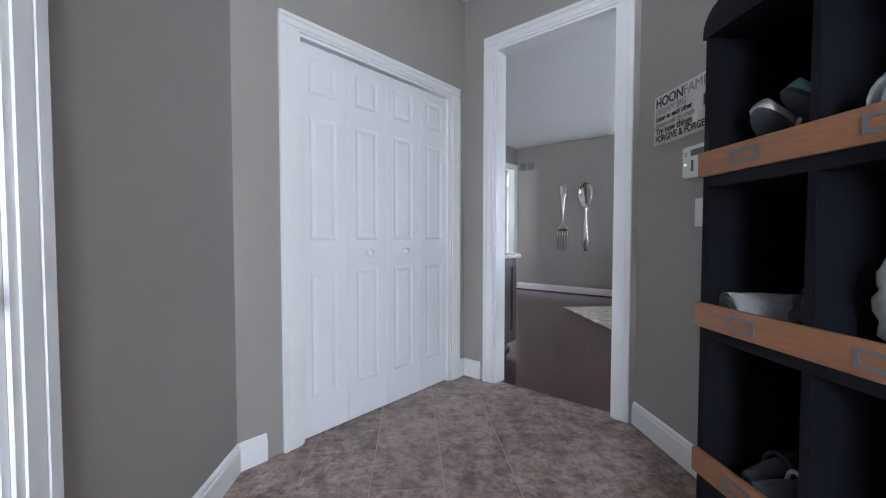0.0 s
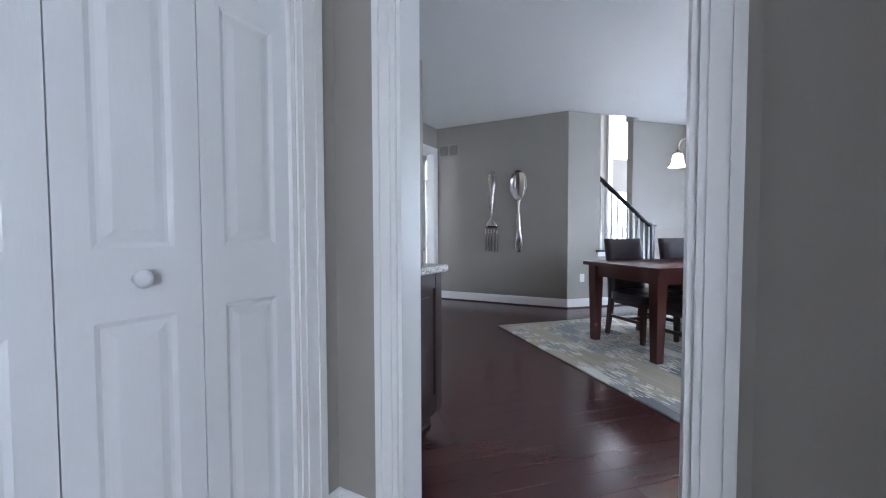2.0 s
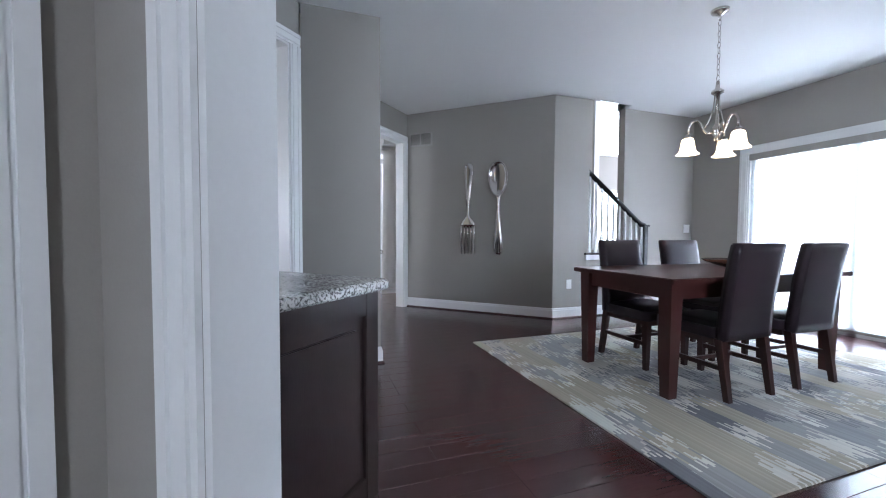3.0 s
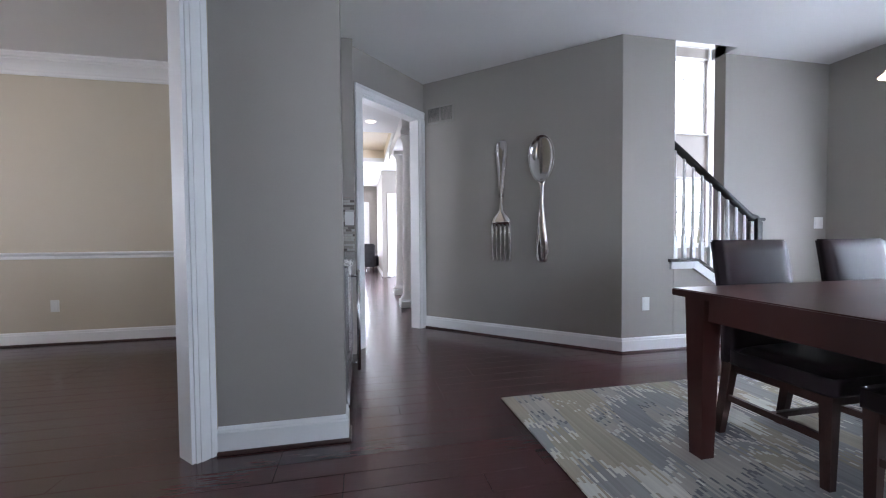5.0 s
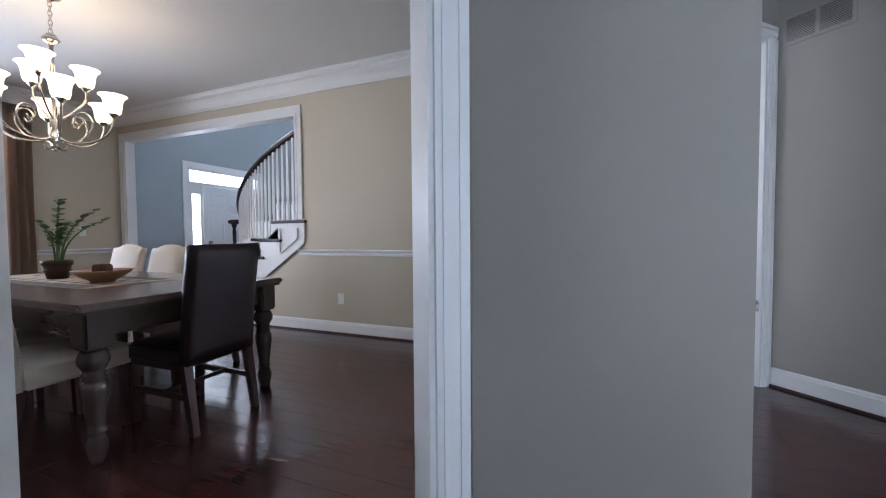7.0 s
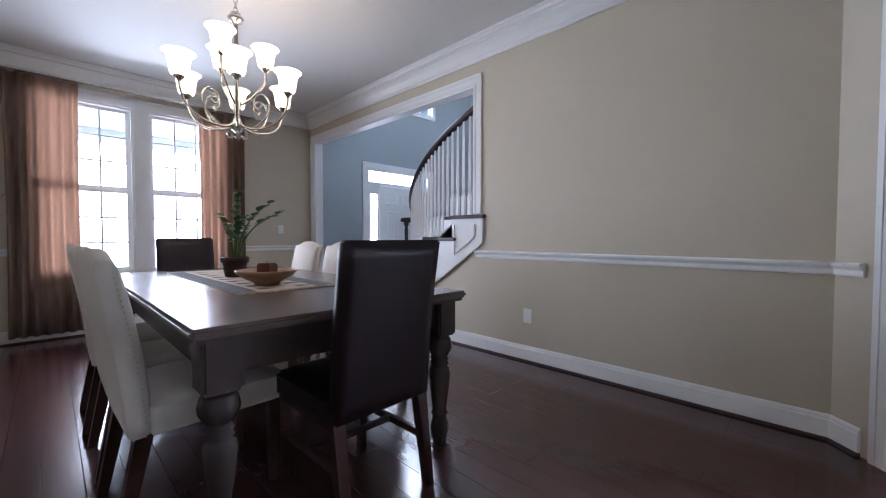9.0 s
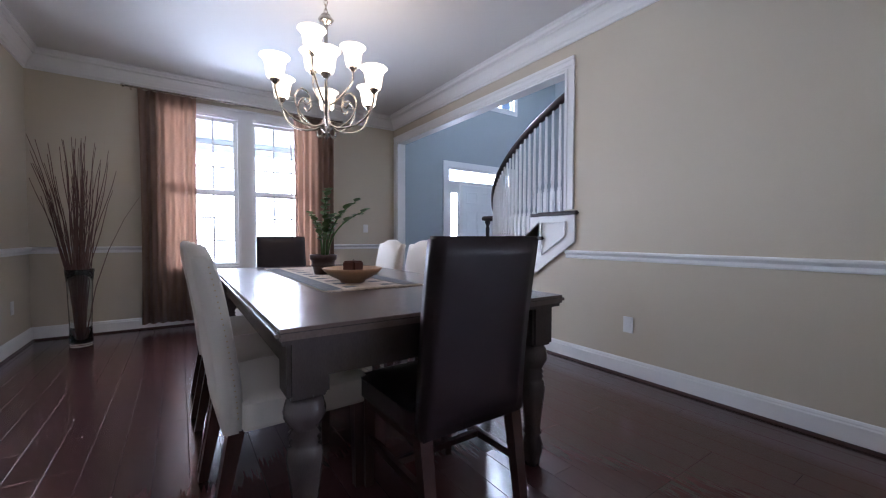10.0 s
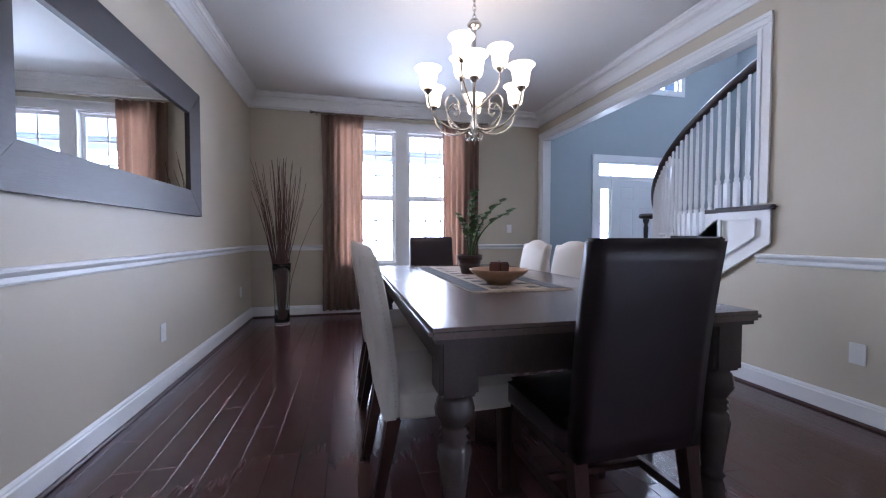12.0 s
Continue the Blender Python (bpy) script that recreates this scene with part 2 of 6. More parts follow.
def rug_material():
    """Woven bands along y in greys and creams, whose ends are ragged like combed threads."""
    m = mk("rug_pile", (0.4, 0.39, 0.36), 0.95, vary=0.1, bump=0.3, fine=220)
    nt = m.node_tree
    n, l = nt.nodes, nt.links
    b = n["Principled BSDF"]

    def math_node(op, a, c=0.0):
        k = n.new("ShaderNodeMath")
        k.operation = op
        for i, v in enumerate((a, c)):
            if isinstance(v, (int, float)):
                k.inputs[i].default_value = v
            else:
                l.new(v, k.inputs[i])
        return k.outputs[0]
    tc = n.new("ShaderNodeTexCoord")
    sp = n.new("ShaderNodeSeparateXYZ")
    l.new(tc.outputs["Object"], sp.inputs[0])
    x, y = sp.outputs[0], sp.outputs[1]
    thread = math_node("FLOOR", math_node("MULTIPLY", x, 75.0))
    wn = n.new("ShaderNodeTexWhiteNoise")
    wn.noise_dimensions = "1D"
    l.new(thread, wn.inputs["W"])
    yy = math_node("ADD", y, math_node("MULTIPLY", wn.outputs["Value"], 0.20))
    warp = n.new("ShaderNodeTexNoise")
    warp.inputs["Scale"].default_value = 1.1
    l.new(tc.outputs["Object"], warp.inputs[0])
    band = math_node("FLOOR", math_node("ADD", math_node("MULTIPLY", x, 6.0), math_node("MULTIPLY", warp.outputs[0], 1.6)))
    cb = n.new("ShaderNodeCombineXYZ")
    l.new(math_node("MULTIPLY", yy, 0.62), cb.inputs[0])
    l.new(math_node("MULTIPLY", band, 5.37), cb.inputs[1])
    nz = n.new("ShaderNodeTexNoise")
    nz.inputs["Scale"].default_value = 1.0
    nz.inputs["Detail"].default_value = 2
    l.new(cb.outputs[0], nz.inputs[0])
    r = n.new("ShaderNodeValToRGB")
    r.color_ramp.interpolation = "CONSTANT"
    e = r.color_ramp.elements
    e[0].position, e[0].color = 0.0, (0.194, 0.194, 0.206, 1)
    e[1].position, e[1].color = 0.345, (0.722, 0.684, 0.619, 1)
    for p, c in ((0.362, (0.374, 0.367, 0.355)), (0.415, (0.740, 0.735, 0.658)), (0.430, (0.477, 0.426, 0.329)), (0.495, (0.740, 0.709, 0.632)), (0.515, (0.387, 0.381, 0.367)), (0.555, (0.206, 0.206, 0.219)), (0.570, (0.516, 0.483, 0.426)), (0.625, (0.740, 0.735, 0.671)), (0.640, (0.348, 0.348, 0.348))):
        k = e.new(p)
        k.color = (*c, 1)
    l.new(nz.outputs[0], r.inputs[0])
    fl = n.new("ShaderNodeMix")
    fl.data_type = "RGBA"
    fl.blend_type = "MULTIPLY"
    fl.inputs[0].default_value = 0.30
    l.new(r.outputs[0], fl.inputs[6])
    st = n.new("ShaderNodeMapRange")
    st.inputs[3].default_value, st.inputs[4].default_value = 0.45, 1.15
    l.new(wn.outputs["Value"], st.inputs[0])
    l.new(st.outputs[0], fl.inputs[7])
    l.new(fl.outputs[2], b.inputs["Base Color"])
    return m


RUG = rug_material()

# ---- helpers for building ----


def part(name, bm, mat, parent=None, label="", smooth=False):
    me = bpy.data.meshes.new(name)
    bmesh.ops.recalc_face_normals(bm, faces=bm.faces)
    bm.to_mesh(me)
    bm.free()
    me.materials.append(mat)
    if smooth:
        me.polygons.foreach_set("use_smooth", [True] * len(me.polygons))
    ob = new(name, me)
    if parent:
        ob.parent = parent
    if label:
        ob["label"] = label
    return ob


def thing(name, label, category, group="", kind=""):
    ob = new(name)
    ob.empty_display_size = 0.1
    return tagged(ob, label, category, group, kind)


def struct(ob, label, category):
    return tagged(ob, label, category, kind="structure")


def box(bm, x0, y0, z0, x1, y1, z1, bevel=0.0, m=None):
    r = bmesh.ops.create_cube(bm, size=1)
    vs = r["verts"]
    bmesh.ops.scale(bm, vec=(abs(x1 - x0), abs(y1 - y0), abs(z1 - z0)), verts=vs)
    bmesh.ops.translate(bm, vec=((x0 + x1) / 2, (y0 + y1) / 2, (z0 + z1) / 2), verts=vs)
    if bevel:
        es = list({e for v in vs for e in v.link_edges})
        out = bmesh.ops.bevel(bm, geom=es, offset=bevel, segments=2, affect="EDGES")
        vs = [g for g in out["verts"]] + [v for v in vs if v.is_valid]
        vs = list({v for v in vs if v.is_valid})
        # whole island
        seen = set(vs)
        stack = list(vs)
        while stack:
            v = stack.pop()
            for e in v.link_edges:
                o = e.other_vert(v)
                if o not in seen:
                    seen.add(o)
                    stack.append(o)
        vs = list(seen)
    if m is not None:
        bmesh.ops.transform(bm, matrix=m, verts=vs)
    return vs


def boxes(*items, bevel=0.0, m=None):
    bm = bmesh.new()
    for it in items:
        box(bm, *it, bevel=bevel, m=m)
    return bm


def lathe(bm, profile, seg=20, m=None):
    """profile: (radius, z) from bottom to top."""
    rings = []
    for r, z in profile:
        rings.append([bm.verts.new((r * math.cos(2 * math.pi * k / seg), r * math.sin(2 * math.pi * k / seg), z)) for k in range(seg)])
    for a, b in zip(rings, rings[1:]):
        for k in range(seg):
            bm.faces.new((a[k], a[(k + 1) % seg], b[(k + 1) % seg], b[k]))
    bm.faces.new(rings[0][::-1])
    bm.faces.new(rings[-1])
    if m is not None:
        bmesh.ops.transform(bm, matrix=m, verts=[v for r in rings for v in r])


def tube(bm, pts, r, seg=8, r_end=None):
    pts = [Vector(p) for p in pts]
    rings = []
    n = len(pts)
    side = None
    for i, p in enumerate(pts):
        d = (pts[min(i + 1, n - 1)] - pts[max(i - 1, 0)]).normalized()
        if side is None:
            side = d.cross(Vector((0, 0, 1)))
            if side.length < 1e-3:
                side = Vector((1, 0, 0))
        side = (side - d * side.dot(d)).normalized()
        up = d.cross(side)
        rr = r if r_end is None else r + (r_end - r) * i / (n - 1)
        rings.append([bm.verts.new(p + (side * math.cos(2 * math.pi * k / seg) + up * math.sin(2 * math.pi * k / seg)) * rr) for k in range(seg)])
    for a, b in zip(rings, rings[1:]):
        for k in range(seg):
            bm.faces.new((a[k], a[(k + 1) % seg], b[(k + 1) % seg], b[k]))
    bm.faces.new(rings[0][::-1])
    bm.faces.new(rings[-1])


def seg_matrix(p0, p1):
    """Local x runs from p0 to p1, local y to the left of that way, z up."""
    d = Vector((p1[0] - p0[0], p1[1] - p0[1], 0))
    return Matrix.Translation((p0[0], p0[1], 0)) @ Matrix.Rotation(math.atan2(d.y, d.x), 4, "Z"), d.length


def wall(name, p0, p1, mat, z1=2.78, thick=0.12, openings=(), label="", z0=0.0):
    """A wall whose face towards the room lies on the line p0 to p1, room to the left. openings: (from, to, bottom, top)."""
    m, length = seg_matrix(p0, p1)
    bm = bmesh.new()
    x = 0.0
    for a, b, lo, hi in sorted(openings):
        if a > x + 1e-4:
            box(bm, x, -thick, z0, a, 0, z1, m=m)
        if lo > z0 + 1e-4:
            box(bm, a, -thick, z0, b, 0, lo, m=m)
        if hi < z1 - 1e-4:
            box(bm, a, -thick, hi, b, 0, z1, m=m)
        x = b
    if x < length - 1e-4:
        box(bm, x, -thick, z0, length, 0, z1, m=m)
    ob = part(name, bm, mat)
    return struct(ob, label or "painted plaster wall", "wall")


def sweep(bm, profile, p0, p1, ext0=0.0, ext1=0.0):
    """A moulding along p0 to p1, profile of (out, z) points, out to the left."""
    m, length = seg_matrix(p0, p1)
    a = [bm.verts.new(m @ Vector((-ext0 * o - 0.0, o, z))) for o, z in profile]
    b = [bm.verts.new(m @ Vector((length + ext1 * o, o, z))) for o, z in profile]
    n = len(profile)
    for i in range(n):
        j = (i + 1) % n
        bm.faces.new((a[i], a[j], b[j], b[i]))
    bm.faces.new(a)
    bm.faces.new(b[::-1])


BASE_PROFILE = [(0.0, 0.018), (0.016, 0.018), (0.016, 0.105), (0.011, 0.112), (0.011, 0.120), (0.006, 0.130), (0.0, 0.134)]
SHOE_PROFILE = [(0.0, 0.001), (0.028, 0.001), (0.028, 0.008), (0.024, 0.015), (0.017, 0.0176), (0.0, 0.0176)]
RAIL_PROFILE = [(0.0, 0.853), (0.010, 0.853), (0.014, 0.863), (0.014, 0.883), (0.026, 0.893), (0.034, 0.903), (0.034, 0.913), (0.026, 0.920), (0.0, 0.920)]
CROWN_PROFILE = [(0.0, 2.642), (0.014, 2.642), (0.018, 2.650), (0.018, 2.672), (0.026, 2.680), (0.034, 2.700), (0.052, 2.730), (0.078, 2.756), (0.090, 2.762), (0.090, 2.778), (0.104, 2.784), (0.112, 2.806), (0.124, 2.812), (0.124, 2.829), (0.0, 2.829)]


def mould(name, profile, segs, mat, label, category, e=0.0):
    bm = bmesh.new()
    for s in segs:
        e0, e1 = (s[2], s[3]) if len(s) > 2 else (0.0, 0.0)
        sweep(bm, profile, s[0], s[1], e0, e1)
    return struct(part(name, bm, mat), label, category)


def skirting(segs):
    mould("baseboard", BASE_PROFILE, segs, WHITE, "white painted wooden baseboard along the wall", "baseboard")
    mould("trim", SHOE_PROFILE, segs, SHOE, "dark brown shoe moulding on the floor", "trim")


def casing(p0, p1, a, b, top, width=0.09, bottom=0.0, label="white painted moulded casing round an opening", legs=(True, True), jamb=0.12, name="trim", jambs=True, head=None):
    """Casing and jamb of an opening in the wall p0 to p1 (room to the left)."""
    m, _ = seg_matrix(p0, p1)
    root = struct(thing(name, label, "casing"), label, "casing")

    def strip(x0, z0, x1, z1, vertical, flip):
        bm = bmesh.new()
        steps = ((0.0, 0.30, 0.020), (0.30, 0.38, 0.014), (0.38, 0.80, 0.017), (0.80, 1.0, 0.011))
        for f0, f1, out in steps:
            if flip:
                f0, f1 = 1 - f1, 1 - f0
            if vertical:
                box(bm, x0 + (x1 - x0) * f0, 0.001, z0, x0 + (x1 - x0) * f1, out, z1, m=m)
            else:
                box(bm, x0, 0.001, z0 + (z1 - z0) * f0, x1, out, z0 + (z1 - z0) * f1, m=m)
        return bm
    if legs[0]:
        part("side_casing", strip(a - width, bottom, a, top, True, False), WHITE, root)
    if legs[1]:
        part("side_casing", strip(b, bottom, b + width, top, True, True), WHITE, root)
    part("head_casing", strip(a - width, top, b + width, top + (head or width), False, True), WHITE, root)
    if jambs:
        part("jamb", boxes((a - 0.0, -jamb - 0.002, bottom, a + 0.016, 0.0, top), m=m), WHITE, root)
        part("jamb", boxes((b - 0.016, -jamb - 0.002, bottom, b, 0.0, top), m=m), WHITE, root)
        part("head_jamb", boxes((a + 0.016, -jamb - 0.002, top - 0.016, b - 0.016, 0.0, top), m=m), WHITE, root)
    return root

# ---- structure ----
C = 2.78
CD = 2.83     # dining room ceiling
# mudroom
wall("wall_mudroom_west", (0.24, 1.66), (0.24, -2.1), TAUPE, openings=[(0.97, 1.83, 0, 2.05)])
wall("wall_closet", (1.41, 2.80), (0.24, 1.66), TAUPE, openings=[(0.17, 1.325, 0, 2.055)], thick=0.11)
wall("wall_doorway", (2.26, 1.95), (1.41, 2.80), TAUPE, openings=[(0.113, 0.934, 0, 2.365)], thick=0.115)
wall("wall_mudroom_east", (2.26, -2.1), (2.26, 1.95), TAUPE)
wall("wall_mudroom_south", (0.12, -2.1), (2.38, -2.1), TAUPE, openings=[(0.30, 1.25, 0.55, 2.2)])
wall("wall_closet_back", (-0.25, 2.2), (0.92, 3.36), TAUPE, thick=0.06)
# kitchen
wall("wall_kitchen_south", (2.38, 0.1), (7.12, 0.1), TAUPE, openings=[(0.5, 2.6, 1.0, 2.2)])
wall("wall_kitchen_east", (7.12, 0.1), (7.12, 6.26), TAUPE, openings=[(3.27, 5.39, 0, 2.10)])
wall("wall_kitchen_west", (0.15, 3.62), (0.15, 2.6), TAUPE, thick=0.1)
wall("wall_switch", (7.12, 6.26), (5.84, 6.26), TAUPE, z1=5.2)
wall("wall_nook_end", (5.16, 6.135), (4.63, 6.135), TAUPE)
wall("wall_cutlery", (4.63, 6.135), (3.11, 7.56), TAUPE)
wall("wall_hall", (3.11, 7.56), (2.34, 6.79), TAUPE, openings=[(0.09, 0.99, 0, 2.37)])
wall("wall_niche_end", (2.34, 6.66), (1.60, 6.66), TAUPE, thick=0.09, z1=CD)
wall("wall_pier", (2.297, 5.155), (1.70, 5.155), TAUPE, thick=0.13, z1=CD)
wall("wall_dining_opening", (1.69, 5.16), (0.15, 3.62), TAUPE, openings=[(0.095, 0.95, 0, 2.44)], z1=CD)
# dining room
wall("wall_dining_south", (-4.40, 3.75), (0.12, 3.75), TAN, thick=0.12, z1=CD)
wall("wall_dining_east", (1.60, 5.30), (1.60, 6.75), TAN, thick=0.1, z1=CD)
wall("wall_dining_north_east", (2.10, 6.75), (1.20, 7.70), TAN, openings=[(0.24, 1.02, 0, 2.44)], z1=CD)
wall("wall_dining_jog", (1.62, 6.752), (2.10, 6.752), TAN, thick=0.1, z1=CD)
wall("wall_dining_west", (-4.40, 7.70), (-4.40, 3.75), TAN, thick=0.16, openings=[(1.22, 2.86, 0.66, 2.47)], z1=CD)
wall("wall_dining_north", (1.20, 7.70), (-4.40, 7.70), TAN, openings=[(2.385, 5.47, 0, 2.44)], z1=CD)
# foyer
wall("wall_front", (-5.1, 12.2), (-5.1, 7.82), BLUEGREY, z1=5.3, openings=[(1.30, 1.38, 3.68, 4.9), (1.38, 3.0, 0, 4.9)])
struct(part("wall_front_band", boxes((-5.22, 9.2, 2.36, -5.1, 10.82, 3.68)), BLUEGREY), "painted wall between front door and high window", "wall")
wall("wall_foyer_north", (1.3, 12.2), (-5.1, 12.2), BLUEGREY, z1=5.3)
wall("wall_foyer_east", (1.3, 7.82), (1.3, 12.2), BLUEGREY, z1=5.3, thick=0.1)
wall("wall_foyer_south", (-5.1, 7.824), (-4.40, 7.824), BLUEGREY, z1=5.3)
wall("wall_foyer_south_upper", (-4.40, 7.824), (1.2, 7.824), BLUEGREY, z0=2.78, z1=5.3)
# hall and living room
wall("wall_living_west", (1.42, 16.6), (1.42, 7.78), TAUPE, thick=0.02)
wall("wall_living_north", (2.95, 16.6), (1.42, 16.6), TAUPE, openings=[(0.35, 1.25, 0.05, 2.15)])
wall("wall_living_corridor", (2.95, 13.4), (2.95, 16.6), TAUPE)
wall("wall_living_jog", (4.9, 13.4), (3.07, 13.4), TAUPE, openings=[(0.92, 1.72, 0, 2.10)])
wall("wall_living_east", (4.78, 7.0), (4.78, 13.4), TAUPE, openings=[(3.2, 5.8, 0.3, 2.5)])
wall("wall_stairwell_west", (4.9, 8.6), (4.9, 6.25), TAUPE, z1=5.2)
wall("wall_stairwell_north", (9.2, 8.6), (4.9, 8.6), TAUPE, z1=5.2, thick=0.1, openings=[(1.15, 1.80, 0.84, 3.95)])
struct(part("wall_stairwell_header", boxes((7.40, 8.60, 2.0, 8.05, 8.70, 2.70)), TAUPE), "painted wall between two windows", "wall")
wall("wall_stairwell_east", (9.2, 6.3), (9.2, 8.6), TAUPE, z1=5.2, openings=[(0.55, 1.85, 1.0, 4.1)])

# floors
struct(part("floor", boxes((-5.3, -0.1, -0.06, 9.4, 17.4, -0.014)), SUBFLOOR), "dark sub floor under the plank boards", "floor")
struct(part("floor_mudroom", boxes((0.0, -2.3, -0.05, 2.4, -0.1, -0.004)), GROUT), "grey grout bed under the tiles", "floor")

# ceilings


def slab(outline, z0, z1):
    bm = bmesh.new()
    lo = [bm.verts.new((x, y, z0)) for x, y in outline]
    hi = [bm.verts.new((x, y, z1)) for x, y in outline]
    bm.faces.new(lo[::-1]), bm.faces.new(hi)
    for k in range(len(outline)):
        bm.faces.new((lo[k], lo[(k + 1) % len(outline)], hi[(k + 1) % len(outline)], hi[k]))
    bmesh.ops.triangulate(bm, faces=[q for q in bm.faces if len(q.verts) > 4])
    return bm


bm = slab([(0.0, -2.3), (7.3, -2.3), (7.3, 6.42), (5.84, 6.42), (5.84, 6.14), (4.75, 6.14), (4.75, 7.8), (1.27, 7.8), (2.18, 6.83), (1.65, 6.72), (1.65, 5.21), (0.06, 3.62), (0.0, 3.62)], C, C + 0.1)
struct(part("ceiling", bm, CEILW), "white painted plaster ceiling", "ceiling")
bm = slab([(-4.56, 3.63), (0.10, 3.63), (1.68, 5.21), (1.68, 6.84), (2.15, 6.84), (1.25, 7.81), (-4.56, 7.81)], CD, CD + 0.1)
struct(part("ceiling_dining", bm, CEILW), "white painted plaster ceiling of the dining room", "ceiling")
bm = boxes((1.3, 7.8, C, 4.9, 9.7, C + 0.1), (1.3, 9.7, C, 1.65, 12.3, C + 0.1), (2.95, 9.7, C, 4.9, 12.3, C + 0.1), (1.3, 12.3, C, 4.9, 16.8, C + 0.1))
struct(part("ceiling_living", bm, CEILW), "white painted ceiling with a raised tray", "ceiling")
bm = boxes((1.5, 9.55, 3.06, 3.1, 12.45, 3.14), (1.58, 9.62, 2.88, 1.65, 12.38, 3.06), (2.95, 9.62, 2.88, 3.02, 12.38, 3.06), (1.65, 9.62, 2.88, 2.95, 9.70, 3.06), (1.65, 12.30, 2.88, 2.95, 12.38, 3.06))
struct(part("ceiling_tray", bm, mk("paint_cream", (0.72, 0.62, 0.46), 0.7, vary=0.02)), "cream painted tray in the ceiling", "ceiling")
struct(part("ceiling_foyer", boxes((-5.3, 7.7, 5.3, 1.4, 12.4, 5.4)), CEILW), "white high ceiling of the foyer", "ceiling")
struct(part("ceiling_stairwell", boxes((4.8, 6.1, 5.2, 9.4, 8.75, 5.3)), CEILW), "white high ceiling of the stairwell", "ceiling")
struct(part("trim", boxes((5.16, 6.12, C + 0.1, 9.2, 6.20, 5.2)), CEILW), "upper wall over the stair opening", "wall")

# skirting, rails and crown
TILE_BASE = [(0.0, 0.007), (0.016, 0.007)] + BASE_PROFILE[2:]
mould("baseboard", TILE_BASE, [((0.24, 1.66), (0.24, 0.80)), ((0.332, 1.75), (0.24, 1.66)), ((1.41, 2.80), (1.36, 2.752)),
                               ((1.517, 2.693), (1.41, 2.80)), ((2.26, -0.4), (2.26, 1.95))], WHITE, "white painted wooden baseboard above the tiles", "baseboard")
skirting([((6.60, 6.135), (5.16, 6.135)), ((7.12, 6.26), (5.84, 6.26)), ((7.12, 5.59), (7.12, 6.26)), ((5.16, 6.135), (4.63, 6.135), 0, 0.4), ((4.63, 6.135), (3.11, 7.56), 0.4, 0),
          ((2.297, 5.155), (1.70, 5.155), 1.0, 0), ((2.297, 5.285), (2.297, 5.155), 0, 1.0)])
skirting([((-4.40, 3.75), (0.12, 3.75)), ((-4.40, 7.70), (-4.40, 3.75)), ((1.20, 7.70), (-1.0, 7.70)), ((-1.0, 7.70), (-2.55, 7.70)),
          ((1.302, 7.588), (1.20, 7.70)), ((1.60, 5.30), (1.60, 6.75))])
skirting([((2.95, 13.4), (2.95, 16.6)), ((3.15, 13.4), (3.07, 13.4)), ((4.78, 13.4), (4.1, 13.4)), ((1.42, 16.6), (1.42, 8.0))])
RS = [((-4.40, 3.75), (0.12, 3.75)), ((-4.40, 4.74), (-4.40, 3.75)), ((-4.40, 7.61), (-4.40, 6.58)), ((1.20, 7.70), (-1.16, 7.70)), ((1.302, 7.588), (1.20, 7.70)), ((1.60, 5.30), (1.60, 6.75))]
mould("trim", RAIL_PROFILE, RS, WHITE, "white moulded chair rail on the wall", "chair rail")
CS = [((-4.40, 3.75), (0.12, 3.75)), ((-4.40, 7.70), (-4.40, 3.75)), ((1.20, 7.70), (-4.40, 7.70)), ((2.10, 6.75), (1.20, 7.70)), ((1.60, 5.30), (1.60, 6.75)), ((0.04, 3.75), (1.60, 5.31))]
mould("trim", CROWN_PROFILE, CS, WHITE, "white crown moulding below the ceiling", "crown moulding")

# casings
casing((1.41, 2.80), (0.24, 1.66), 0.17, 1.325, 2.055, 0.098, label="white moulded casing round the closet doors", jamb=0.11, head=0.066)
casing((2.26, 1.95), (1.41, 2.80), 0.113, 0.934, 2.365, 0.083, label="white moulded casing round the kitchen doorway", jamb=0.115)
casing((0.24, 1.66), (0.24, -2.1), 0.97, 1.83, 2.05, 0.09, label="white moulded casing round a side door")
casing((3.11, 7.56), (2.34, 6.79), 0.09, 0.99, 2.37, 0.085, label="white moulded casing round the hall doorway")
casing((1.69, 5.16), (0.15, 3.62), 0.095, 0.95, 2.44, 0.09, label="white moulded casing of the dining room opening")
casing((2.10, 6.75), (1.20, 7.70), 0.24, 1.02, 2.44, 0.09, label="white moulded casing of the hall opening")
casing((1.20, 7.70), (-4.40, 7.70), 2.385, 5.47, 2.44, 0.09, label="white moulded casing of the wide foyer opening", legs=(False, True), jambs=False)
root = struct(thing("trim", "white lining of the wide foyer opening", "casing"), "white lining of the wide foyer opening", "casing")
part("jamb", boxes((-4.27, 7.70, 0, -4.254, 7.825, 2.424)), WHITE, root)
part("head_jamb", boxes((-4.254, 7.70, 2.424, -1.185, 7.825, 2.44)), WHITE, root)
part("side_casing", boxes((-1.185, 7.680, 1.262, -1.158, 7.699, 2.44), (-1.158, 7.686, 1.262, -1.122, 7.699, 2.44), (-1.122, 7.682, 1.262, -1.095, 7.699, 2.44)), WHITE, root)
part("jamb", boxes((-1.201, 7.70, 1.262, -1.185, 7.825, 2.424)), WHITE, root)
casing((4.9, 13.4), (3.07, 13.4), 0.92, 1.72, 2.10, 0.09, label="white casing round a far door")
casing((2.95, 16.6), (1.42, 16.6), 0.35, 1.25, 2.15, 0.09, label="white casing round the far glass door")
